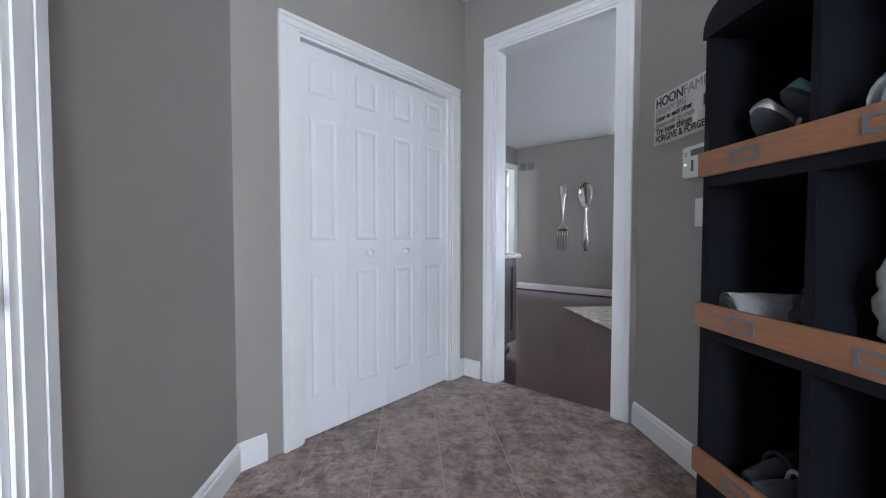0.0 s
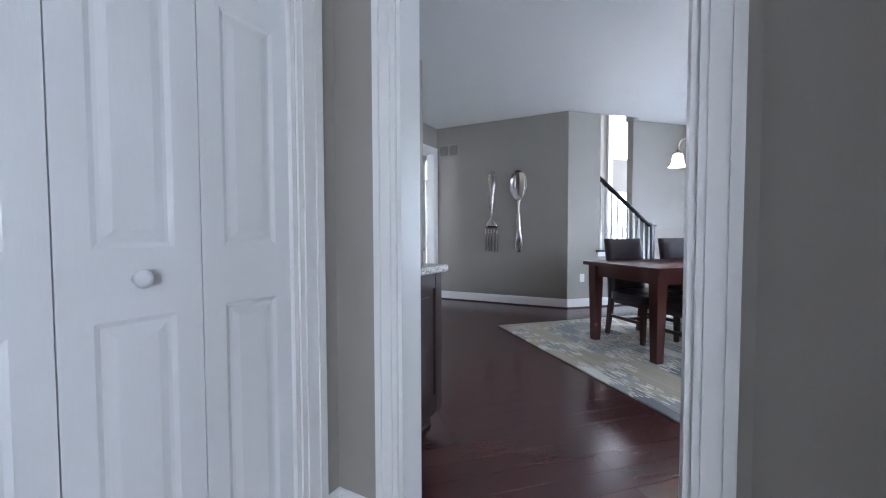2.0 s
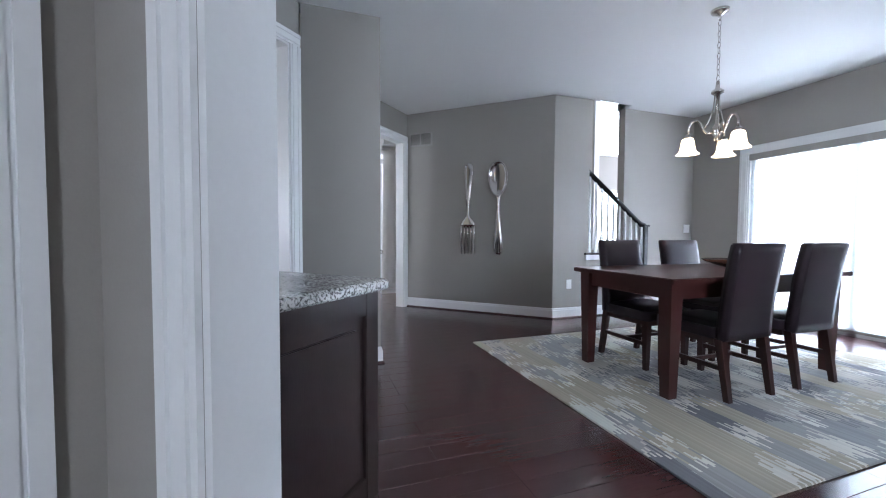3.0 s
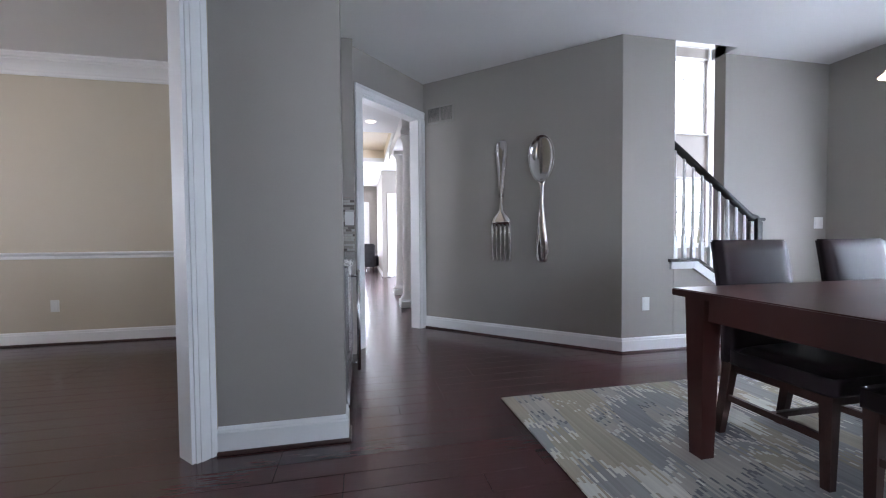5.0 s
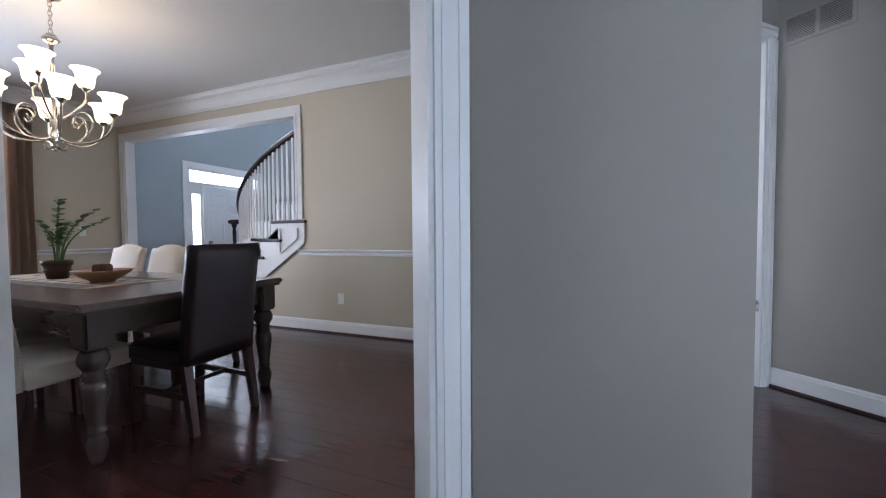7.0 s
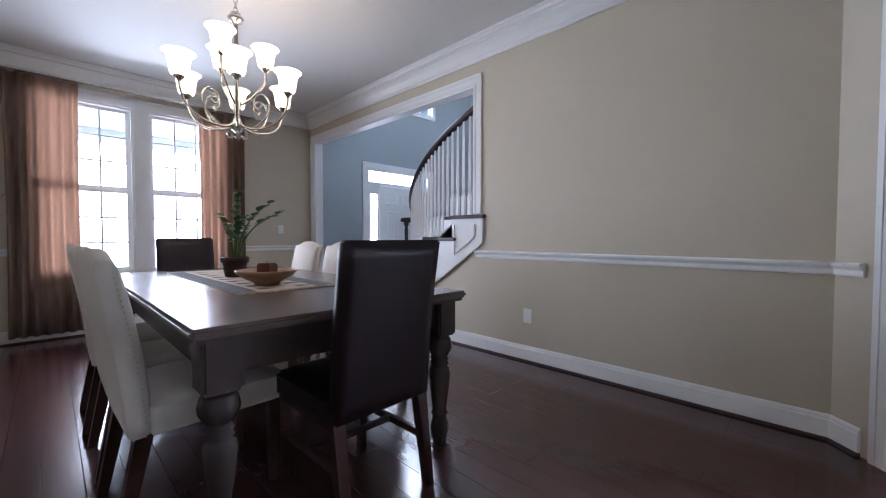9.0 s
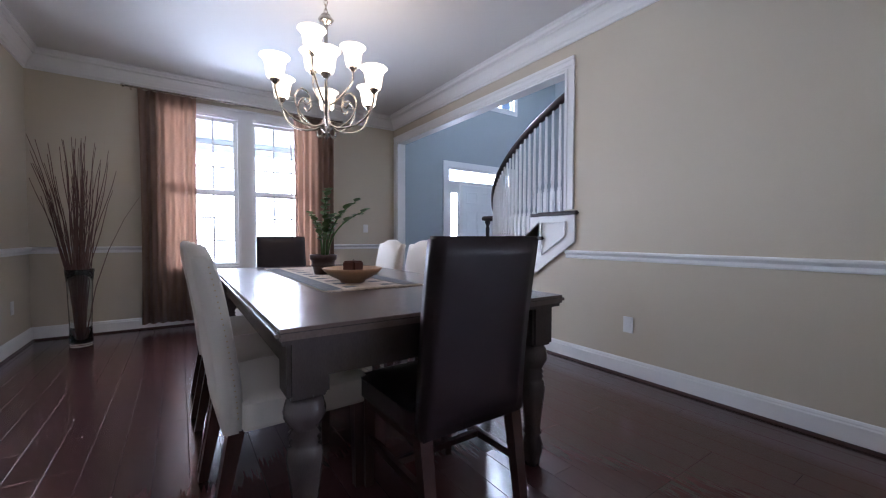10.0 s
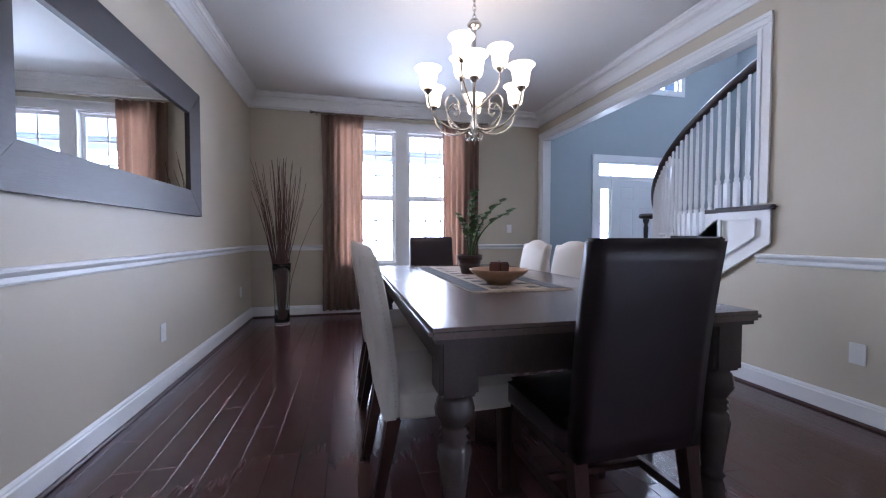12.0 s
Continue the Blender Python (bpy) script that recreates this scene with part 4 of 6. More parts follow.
for k in range(10):
    x = 5.22 + 0.098 * k
    bm = bmesh.new()
    box(bm, x - 0.017, KY + 0.038, kz(x) - 0.01, x + 0.017, KY + 0.072, kz(x) + 0.22)
    lathe(bm, [(0.015, kz(x) + 0.22), (0.02, kz(x) + 0.24), (0.012, kz(x) + 0.27), (0.018, kz(x) + 0.34), (0.011, kr(x) - 0.02)], 8, Matrix.Translation((x, KY + 0.055, 0)))
    part("baluster", bm, WHITE, ks)
bm = bmesh.new()
tube(bm, [(4.95, KY + 0.055, kr(4.95)), (6.0, KY + 0.055, kr(6.0)), (6.07, KY + 0.055, 1.215), (6.13, KY + 0.055, 1.20), (6.15, KY + 0.055, 1.18)], 0.033, 10)
part("handrail", bm, BLACKIRON, ks, "dark painted handrail", True)
part("newel_post", boxes((6.115, KY + 0.02, 0.33, 6.185, KY + 0.09, 1.17), (6.10, KY + 0.005, 1.17, 6.20, KY + 0.105, 1.20), bevel=0.006), BLACKIRON, ks, "dark painted newel post")

# stairwell windows and the stone-like column, each course a board-shaped block
for nm, z0, z1 in (("window_5", 0.84, 2.0), ("window_6", 2.70, 3.95)):
    sash_window(nm, (9.2, 8.6), (4.9, 8.6), 1.15, 1.80, z0, z1, 1, 3, 4, "white framed window of the stairwell", sashes=1)
root = struct(thing("trim", "white side casings of the stairwell windows", "casing"), "white side casings of the stairwell windows", "casing")
part("side_casing", boxes((8.05, 8.56, 0.75, 8.17, 8.599, 4.1)), WHITE, root)
part("side_casing", boxes((7.28, 8.56, 0.75, 7.40, 8.599, 4.1)), WHITE, root)
part("head_casing", boxes((7.25, 8.55, 4.1, 8.2, 8.599, 4.25)), WHITE, root)
clad = thing("board_cladding", "stack of pale stone-like courses on the stairwell wall", "wall cladding")
random.seed(5)
z = 0.83
while z < 4.1:
    h = random.choice((0.07, 0.09, 0.12, 0.16))
    part("board", boxes((8.19 + random.random() * 0.02, 8.565 - random.random() * 0.015, z, 8.50, 8.599, z + h - 0.006)), STONEW, clad)
    z += h

# ---- furniture ----
def tapered(bm, x, y, z0, z1, a, b, shift=(0, 0)):
    """A square leg, half widths a at the foot and b at the top."""
    lo = [bm.verts.new((x + shift[0] + sx * a, y + shift[1] + sy * a, z0)) for sx, sy in ((-1, -1), (1, -1), (1, 1), (-1, 1))]
    hi = [bm.verts.new((x + sx * b, y + sy * b, z1)) for sx, sy in ((-1, -1), (1, -1), (1, 1), (-1, 1))]
    bm.faces.new(lo[::-1]), bm.faces.new(hi)
    for i in range(4):
        bm.faces.new((lo[i], lo[(i + 1) % 4], hi[(i + 1) % 4], hi[i]))


def slab_back(bm, w, z0, z1, t, lean, camel=0.0, nx=10, nz=10, puff=0.012, taper=0.0):
    """A padded back: front at y=0 leaning back with height; camel raises the middle of the top."""
    grid = {}
    for side in (0, 1):
        for i in range(nx + 1):
            u = i / nx * 2 - 1
            au = abs(u)
            top = z1 + camel * (max(0.0, math.cos(min(1.0, au / 0.78) * math.pi / 2)) ** 0.8 + 0.3 * max(0.0, (au - 0.78) / 0.22))
            for j in range(nz + 1):
                v = j / nz
                z = z0 + (top - z0) * v
                ww = w / 2 * (1 - taper * (1 - v))
                y = -lean * v ** 1.6
                edge = (1 - u ** 8) * (1 - (2 * v - 1) ** 8)
                y += (puff * edge) if side == 0 else -t - puff * 0.5 * edge
                r = 0.010
                x = u * ww
                grid[side, i, j] = bm.verts.new((x, y, z))
    for side in (0, 1):
        for i in range(nx):
            for j in range(nz):
                q = (grid[side, i, j], grid[side, i + 1, j], grid[side, i + 1, j + 1], grid[side, i, j + 1])
                bm.faces.new(q if side else q[::-1])
    for i in range(nx):
        bm.faces.new((grid[0, i, nz], grid[0, i + 1, nz], grid[1, i + 1, nz], grid[1, i, nz]))
        bm.faces.new((grid[0, i, 0], grid[1, i, 0], grid[1, i + 1, 0], grid[0, i + 1, 0]))
    for j in range(nz):
        bm.faces.new((grid[0, 0, j], grid[0, 0, j + 1], grid[1, 0, j + 1], grid[1, 0, j]))
        bm.faces.new((grid[0, nx, j], grid[1, nx, j], grid[1, nx, j + 1], grid[0, nx, j + 1]))
    bmesh.ops.recalc_face_normals(bm, faces=bm.faces)
    sharp = [e for e in bm.edges if len(e.link_faces) == 2 and e.calc_face_angle(0) > 0.9]
    bmesh.ops.bevel(bm, geom=sharp, offset=0.009, segments=2, affect="EDGES")


def cushion(bm, x0, y0, z0, x1, y1, z1, crown=0.02, n=8):
    vs = box(bm, x0, y0, z0, x1, y1, z1)
    es = list({e for v in vs for e in v.link_edges})
    bmesh.ops.subdivide_edges(bm, edges=es, cuts=n - 1, use_grid_fill=True)
    cx, cy = (x0 + x1) / 2, (y0 + y1) / 2
    for v in bm.verts:
        u, w = (v.co.x - cx) / (x1 - x0) * 2, (v.co.y - cy) / (y1 - y0) * 2
        if abs(v.co.z - z1) < 1e-4:
            v.co.z += crown * (1 - u ** 4) * (1 - w ** 4) - 0.012 * (max(abs(u), abs(w)) > 0.999)
        k = 0.006
        if abs(u) > 0.999 and abs(w) > 0.999:
            v.co.x -= math.copysign(k, u)
            v.co.y -= math.copysign(k, w)


def parsons_chair(label, group, high=1.03, arch=False):
    """Dark leather chair, facing +y, back at y about -0.24."""
    c = thing("dining_chair", label, "chair", group)
    bm = bmesh.new()
    cushion(bm, -0.235, -0.20, 0.385, 0.235, 0.245, 0.47)
    part("seat", bm, LEATHER, c, "black leather seat", True)
    bm = bmesh.new()
    slab_back(bm, 0.45, 0.375, high, 0.055, 0.075, taper=0.0)
    b = part("backrest", bm, LEATHER, c, "black leather backrest", True)
    b.location = (0, -0.20, 0)
    for sx in (-1, 1):
        bm = bmesh.new()
        tapered(bm, sx * 0.20, 0.21, 0.0, 0.388, 0.017, 0.024, (0, 0.0))
        part("leg", bm, LEGWOOD, c)
        bm = bmesh.new()
        tapered(bm, sx * 0.20, -0.215, 0.0, 0.388, 0.018, 0.024, (0, -0.06))
        part("leg", bm, LEGWOOD, c)
        part("stretcher", boxes((sx * 0.20 - 0.010, -0.235, 0.185, sx * 0.20 + 0.010, 0.20, 0.215)), LEGWOOD, c)
    part("stretcher", boxes((-0.19, -0.03, 0.188, 0.19, -0.01, 0.212)), LEGWOOD, c)
    part("seat_rail", boxes((-0.215, -0.18, 0.345, 0.215, 0.225, 0.386)), LEGWOOD, c)
    return c


def linen_chair(label, group):
    """Cream upholstered chair with a camel back and nailheads, facing +y."""
    c = thing("dining_chair", label, "chair", group)
    bm = bmesh.new()
    cushion(bm, -0.245, -0.21, 0.36, 0.245, 0.27, 0.465, 0.03)
    part("seat", bm, LINEN, c, "cream linen seat", True)
    bm = bmesh.new()
    slab_back(bm, 0.47, 0.35, 0.955, 0.055, 0.085, camel=0.045, nx=16, puff=0.02)
    b = part("backrest", bm, LINEN, c, "cream linen camel-shaped backrest", True)
    b.location = (0, -0.21, 0)
    bm = bmesh.new()
    for sx in (-1, 1):
        for k in range(28):
            v = 0.10 + 0.87 * k / 27
            mm = Matrix.Translation((sx * 0.2355, -0.085 * v ** 1.6 - 0.009, 0.35 + 0.595 * v))
            bmesh.ops.create_uvsphere(bm, u_segments=6, v_segments=4, radius=0.0028, matrix=mm)
    part("nailheads", bm, BRASS, b, "row of small bronze nailheads")["kind"] = "stuff"
    for sx in (-1, 1):
        bm = bmesh.new()
        tapered(bm, sx * 0.205, 0.225, 0.0, 0.362, 0.018, 0.026)
        part("leg", bm, LEGWOOD, c)
        bm = bmesh.new()
        tapered(bm, sx * 0.205, -0.225, 0.0, 0.362, 0.018, 0.026, (0, -0.07))
        part("leg", bm, LEGWOOD, c)
    return c


# kitchen table group on its rug
RUGZ = 0.012
rug = tagged(part("rug", boxes((-1.55, -1.225, 0.001, 1.55, 1.225, RUGZ), bevel=0.004), RUG), "grey and cream abstract striped wool rug", "rug")
rug.location = (4.80, 4.225, 0)
table = thing("kitchen_table", "dark cherry-stained wooden table with square tapered legs", "table")
part("tabletop", boxes((3.84, 3.765, 0.755, 5.66, 4.71, 0.790), bevel=0.005), TABLEWOOD, table)
part("apron", boxes((3.97, 3.835, 0.65, 5.53, 3.86, 0.755)), TABLEWOOD, table)
part("apron", boxes((3.97, 4.615, 0.65, 5.53, 4.64, 0.755)), TABLEWOOD, table)
part("apron", boxes((3.91, 3.90, 0.65, 3.935, 4.58, 0.755)), TABLEWOOD, table)
part("apron", boxes((5.565, 3.90, 0.65, 5.59, 4.58, 0.755)), TABLEWOOD, table)
for x in (3.93, 5.57):
    for y in (3.86, 4.62):
        bm = bmesh.new()
        tapered(bm, x, y, RUGZ, 0.755, 0.034, 0.050)
        part("leg", bm, TABLEWOOD, table)
ch = parsons_chair("dark brown leather parsons chair with wooden legs", "chairs round the kitchen table", 1.0)
ch.matrix_basis = pose(4.41, 4.51, RUGZ, 0, 0, 180)
copy_thing(ch, pose(5.12, 4.51, RUGZ, 0, 0, 180))
copy_thing(ch, pose(4.42, 3.955, RUGZ))
copy_thing(ch, pose(5.10, 3.96, RUGZ))
bowl = thing("bowl", "shallow bronze-toned decorative bowl on the table", "bowl")
bm = bmesh.new()
lathe(bm, [(0.05, 0.0), (0.10, 0.012), (0.19, 0.045), (0.215, 0.062), (0.212, 0.066), (0.18, 0.048), (0.09, 0.018), (0.01, 0.012)], 32)
part("body", bm, mk("bronze_glaze", (0.16, 0.075, 0.05), 0.25, 0.3, vary=0.3, big=20), bowl, "", True)
bowl.location = (5.16, 4.33, 0.790)

# cutlery on the wall
mcut, _ = seg_matrix((4.63, 6.135), (3.11, 7.56))


def outline_plate(bm, rows, y0=0.012, thick=0.012, dish=0.0):
    """A long metal shape from (z, half width, out) rows; local x across, y out of the wall."""
    nx = 8
    g = []
    for z, w, o in rows:
        fr, bk = [], []
        for i in range(nx + 1):
            u = i / nx * 2 - 1
            fr.append(bm.verts.new((u * w, y0 + o + thick * (1 - u * u) ** 0.5 - 0.0, z)))
            bk.append(bm.verts.new((u * w, y0 + o - thick * 0.4 * (1 - u * u) ** 0.5 - 0.001, z)))
        g.append((fr, bk))
    for (f0, b0), (f1, b1) in zip(g, g[1:]):
        for i in range(nx):
            bm.faces.new((f0[i], f0[i + 1], f1[i + 1], f1[i]))
            bm.faces.new((b0[i + 1], b0[i], b1[i], b1[i + 1]))
        bm.faces.new((f0[0], f1[0], b1[0], b0[0]))
        bm.faces.new((f0[nx], b0[nx], b1[nx], f1[nx]))
    for fr, bk in (g[0], g[-1]):
        for i in range(nx):
            bm.faces.new((fr[i], bk[i], bk[i + 1], fr[i + 1]))


HANDLE = [(0.0, 0.018, 0), (0.015, 0.038, 0.003), (0.04, 0.053, 0.006), (0.085, 0.061, 0.010), (0.14, 0.060, 0.013), (0.22, 0.050, 0.016), (0.33, 0.036, 0.018), (0.46, 0.025, 0.021), (0.58, 0.020, 0.024)]


def rims(bm, rows, y0=0.018):
    """Raised beads along both edges of a handle."""
    for sx in (-1, 1):
        tube(bm, [(sx * w * 0.94, y0 + o, z) for z, w, o in rows], 0.0075, 8)


fork = thing("wall_fork", "giant polished metal fork hung on the wall", "wall decoration")
rows = [(2.015 - z, w, o) for z, w, o in HANDLE]
bm = bmesh.new()
outline_plate(bm, rows + [(1.37, 0.021, 0.026), (1.305, 0.026, 0.030), (1.28, 0.045, 0.034), (1.25, 0.075, 0.040), (1.22, 0.095, 0.044), (1.19, 0.104, 0.044), (1.165, 0.106, 0.042)], thick=0.020)
rims(bm, rows)
part("handle", bm, SILVER, fork, "", True)
for k in range(5):
    x = -0.092 + 0.046 * k
    bm = bmesh.new()
    outline_plate(bm, [(1.17, 0.0155, 0.040), (1.08, 0.0135, 0.040), (0.95, 0.0125, 0.034), (0.84, 0.0115, 0.026), (0.80, 0.009, 0.022), (0.79, 0.004, 0.021)], thick=0.010)
    bmesh.ops.translate(bm, vec=(x, 0, 0), verts=bm.verts)
    part("tine", bm, SILVER, fork, "", True)
fork.matrix_basis = mcut @ Matrix.Translation((1.118, 0, 0))
spoon = thing("wall_spoon", "giant polished metal spoon hung on the wall", "wall decoration")
rows = [(0.79 + z, w, o) for z, w, o in HANDLE]
bm = bmesh.new()
outline_plate(bm, rows + [(1.43, 0.020, 0.026), (1.52, 0.023, 0.028), (1.56, 0.034, 0.024), (1.59, 0.050, 0.018)], thick=0.014)
rims(bm, rows)
part("handle", bm, SILVER, spoon, "", True)
bm = bmesh.new()
bmesh.ops.create_uvsphere(bm, u_segments=36, v_segments=24, radius=1)
bmesh.ops.delete(bm, geom=[v for v in bm.verts if v.co.y > 0.02], context="VERTS")
for v in bm.verts:
    v.co = Vector((v.co.x * 0.128 * (1 + 0.10 * v.co.z), v.co.y * 0.048, v.co.z * 0.228))
bmesh.ops.solidify(bm, geom=bm.faces[:], thickness=0.008)
bw = part("spoon_bowl", bm, SILVER, spoon, "hollow spoon bowl", True)
bw.matrix_local = Matrix.Translation((0, 0.062, 1.78))
spoon.matrix_basis = mcut @ Matrix.Translation((0.702, 0, 0))

# air vent
vent = thing("air_vent", "taupe painted return air grille on the wall", "vent")
part("backing", boxes((1.70, 0.001, 2.33, 2.02, 0.003, 2.48), m=mcut), VENTDARK, vent)
part("frame", boxes((1.68, 0.001, 2.48, 2.04, 0.010, 2.50), (1.68, 0.001, 2.31, 2.04, 0.010, 2.33), (1.68, 0.001, 2.33, 1.70, 0.010, 2.48), (2.02, 0.001, 2.33, 2.04, 0.010, 2.48), (1.85, 0.001, 2.33, 1.87, 0.010, 2.48), m=mcut), VENTM, vent)
for k in range(14):
    part("slat", boxes((1.70, 0.003, 2.334 + 0.0104 * k, 2.02, 0.0075, 2.3385 + 0.0104 * k), m=mcut), VENTM, vent)

# peninsula cabinet and its worktop
mpen = Matrix.Translation((1.965, 3.405, 0)) @ Matrix.Rotation(radians(225), 4, "Z")   # local x runs back along the end panel, local -y into the unit
pen = thing("base_cabinet", "espresso stained kitchen base cabinet with panelled end", "cabinet")
part("body", boxes((0.0, -1.10, 0.10, 0.59, 0.0, 0.860), m=mpen), CABINET, pen)
part("toe_kick", boxes((0.06, -1.04, 0.0, 0.59, -0.05, 0.10), m=mpen), CABINET, pen)
for nm_, bx in (("stile", (0.0, 0.001, 0.10, 0.07, 0.018, 0.860)), ("stile", (0.52, 0.001, 0.10, 0.59, 0.018, 0.860)), ("rail", (0.0705, 0.001, 0.775, 0.5195, 0.018, 0.860)), ("rail", (0.0705, 0.001, 0.10, 0.5195, 0.018, 0.20)), ("end_panel", (0.11, 0.001, 0.24, 0.48, 0.012, 0.735))):
    part(nm_, boxes(bx, bevel=0.003, m=mpen), CABINET, pen)
part("foot_trim", boxes((0.02, -0.06, 0.0, 0.59, -0.045, 0.03), m=mpen), CABINET, pen)
bm = bmesh.new()
prof = [(0.61, -1.14), (0.61, 0.055)]
for k in range(7):
    q = math.pi / 2 * k / 6
    prof.append((-0.045 + 0.05 - 0.05 * math.sin(q), 0.055 - 0.05 + 0.05 * math.cos(q)))
prof.append((-0.045, -1.14))
rings = []
for z, inset in ((0.861, 0.006), (0.868, 0.0), (0.889, 0.0), (0.897, 0.008)):
    rings.append([bm.verts.new((x + inset if x < 0.3 else x, y - inset if y > -0.5 else y, z)) for x, y in prof])
for r0, r1 in zip(rings, rings[1:]):
    for k in range(len(prof)):
        bm.faces.new((r0[k], r0[(k + 1) % len(prof)], r1[(k + 1) % len(prof)], r1[k]))
bm.faces.new(rings[0][::-1]), bm.faces.new(rings[-1])
bmesh.ops.transform(bm, matrix=mpen, verts=bm.verts)
top = tagged(part("worktop", bm, GRANITE), "speckled grey and white granite worktop", "worktop")

# niche with base cabinet, under-counter fridge and mosaic splashback
nic = thing("base_cabinet", "dark stained base cabinet in the wall niche", "cabinet")
part("body", boxes((1.72, 5.92, 0.10, 2.29, 6.658, 0.885)), CABINET, nic)
part("toe_kick", boxes((1.72, 5.92, 0.0, 2.23, 6.658, 0.10)), CABINET, nic)
dr = part("door", boxes((2.291, 5.94, 0.12, 2.312, 6.26, 0.87), bevel=0.003), CABINET, nic)
part("door", boxes((2.291, 6.29, 0.12, 2.312, 6.61, 0.87), bevel=0.003), CABINET, nic)
fr = thing("beverage_fridge", "under-counter fridge with a steel door and bar handle", "fridge")
part("body", boxes((1.72, 5.30, 0.05, 2.28, 5.90, 0.88)), BLACKIRON, fr)
part("door", boxes((2.281, 5.31, 0.11, 2.315, 5.89, 0.875), bevel=0.004), STEEL, fr, "brushed steel door")
bm = bmesh.new()
tube(bm, [(2.318, 5.845, 0.78), (2.365, 5.845, 0.78)], 0.009)
tube(bm, [(2.318, 5.845, 0.18), (2.365, 5.845, 0.18)], 0.009)
tube(bm, [(2.365, 5.845, 0.82), (2.365, 5.845, 0.13)], 0.012)
part("handle", bm, STEEL, fr, "steel bar handle", True)
tagged(part("worktop", boxes((1.70, 5.288, 0.886, 2.345, 6.658, 0.922), bevel=0.006), GRANITE), "granite worktop in the niche", "worktop")
splash = thing("splashback", "grey and beige glass mosaic splashback", "splashback")
part("backing", boxes((1.72, 6.652, 0.923, 2.25, 6.659, 1.40)), GROUT, splash)
part("side_backing", boxes((2.251, 6.652, 0.923, 2.338, 6.659, 1.40)), GROUT, splash)
MOS = [mk("mosaic_a", (0.34, 0.32, 0.29), 0.2, vary=0.2), mk("mosaic_b", (0.16, 0.14, 0.125), 0.2, vary=0.2), mk("mosaic_c", (0.50, 0.48, 0.45), 0.2, vary=0.2)]
random.seed(3)
for k in range(22):
    x = 1.86
    z = 0.926 + 0.0213 * k
    while x < 2.338:
        w = random.choice((0.05, 0.08, 0.12, 0.15))
        x1 = min(x + w, 2.338)
        if x1 - x > 0.012:
            part("mosaic_tile", boxes((x, 6.645, z, x1 - 0.002, 6.6515, z + 0.019)), random.choice(MOS), splash)
        x += w
sw = thing("light_switch", "white triple switch plate on the splashback", "switch")
part("plate", boxes((2.255, 6.637, 1.15, 2.332, 6.6445, 1.27), bevel=0.002), PLASTIC, sw)


def wall_plate(p0, p1, along, z, kind, w=0.075, h=0.118):
    """A socket or switch on the wall p0 to p1."""
    m, _ = seg_matrix(p0, p1)
    m = m @ Matrix.Translation((along, 0.0015, z))
    t = thing("outlet" if kind == "outlet" else "light_switch", "white duplex wall outlet" if kind == "outlet" else "white rocker light switch plate", "outlet" if kind == "outlet" else "switch")
    part("plate", boxes((-w / 2, 0, -h / 2, w / 2, 0.006, h / 2), bevel=0.002, m=m), PLASTIC, t)
    if kind == "outlet":
        for s in (-1, 1):
            part("socket", boxes((-0.017, 0.0061, s * 0.021 - 0.014, 0.017, 0.009, s * 0.021 + 0.014), bevel=0.002, m=m), PLASTIC, t)
    else:
        for k in range(max(1, round(w / 0.075))):
            cx = -w / 2 + w * (k + 0.5) / max(1, round(w / 0.075))
            part("rocker", boxes((cx - 0.016, 0.0061, -0.032, cx + 0.016, 0.0115, 0.032), bevel=0.002, m=m), PLASTIC, t)
    return t


wall_plate((5.16, 6.135), (4.63, 6.135), 0.29, 0.43, "outlet")
wall_plate((7.12, 6.26), (5.84, 6.26), 0.105, 1.155, "switch", 0.115)
wall_plate((1.20, 7.70), (-4.40, 7.70), 1.80, 0.385, "outlet")
wall_plate((-4.40, 3.75), (0.12, 3.75), 0.515, 0.40, "outlet")
wall_plate((-4.40, 3.75), (0.12, 3.75), 2.412, 0.395, "outlet")
wall_plate((-4.40, 7.70), (-4.40, 3.75), 0.46, 1.15, "switch")
wall_plate((2.26, -2.1), (2.26, 1.95), 3.566, 1.162, "switch", 0.08, 0.122)

# alarm keypad and word sign in the mudroom
me_, _ = seg_matrix((2.26, -2.1), (2.26, 1.95))
kp = thing("alarm_keypad", "white wall-mounted alarm keypad with a small display", "keypad")
mk_ = me_ @ Matrix.Translation((3.563, 0.002, 1.384))
part("case", boxes((-0.098, 0, -0.068, 0.098, 0.03, 0.068), bevel=0.006, m=mk_), PLASTIC, kp)
part("display", boxes((-0.085, 0.0302, 0.022, 0.04, 0.032, 0.048), m=mk_), GREYPANEL, kp, "dark display")
part("led", boxes((0.070, 0.0302, -0.014, 0.077, 0.0325, -0.008), m=mk_), LED, kp, "small green light")
part("key_block", boxes((0.024, 0.0302, -0.044, 0.038, 0.0315, 0.004), m=mk_), GREYPANEL, kp)
for kz_ in (0.040, 0.033, 0.026):
    part("label_bar", boxes((0.062, 0.0302, kz_, 0.082, 0.0312, kz_ + 0.003), m=mk_), INKL, kp)
sign = thing("word_sign", "pale wooden sign with printed family rules", "sign")
msn = me_ @ Matrix.Translation((3.408, 0.002, 1.626))
part("board", boxes((-0.46, 0, -0.118, 0.46, 0.03, 0.118), bevel=0.003, m=msn), SIGNM, sign)


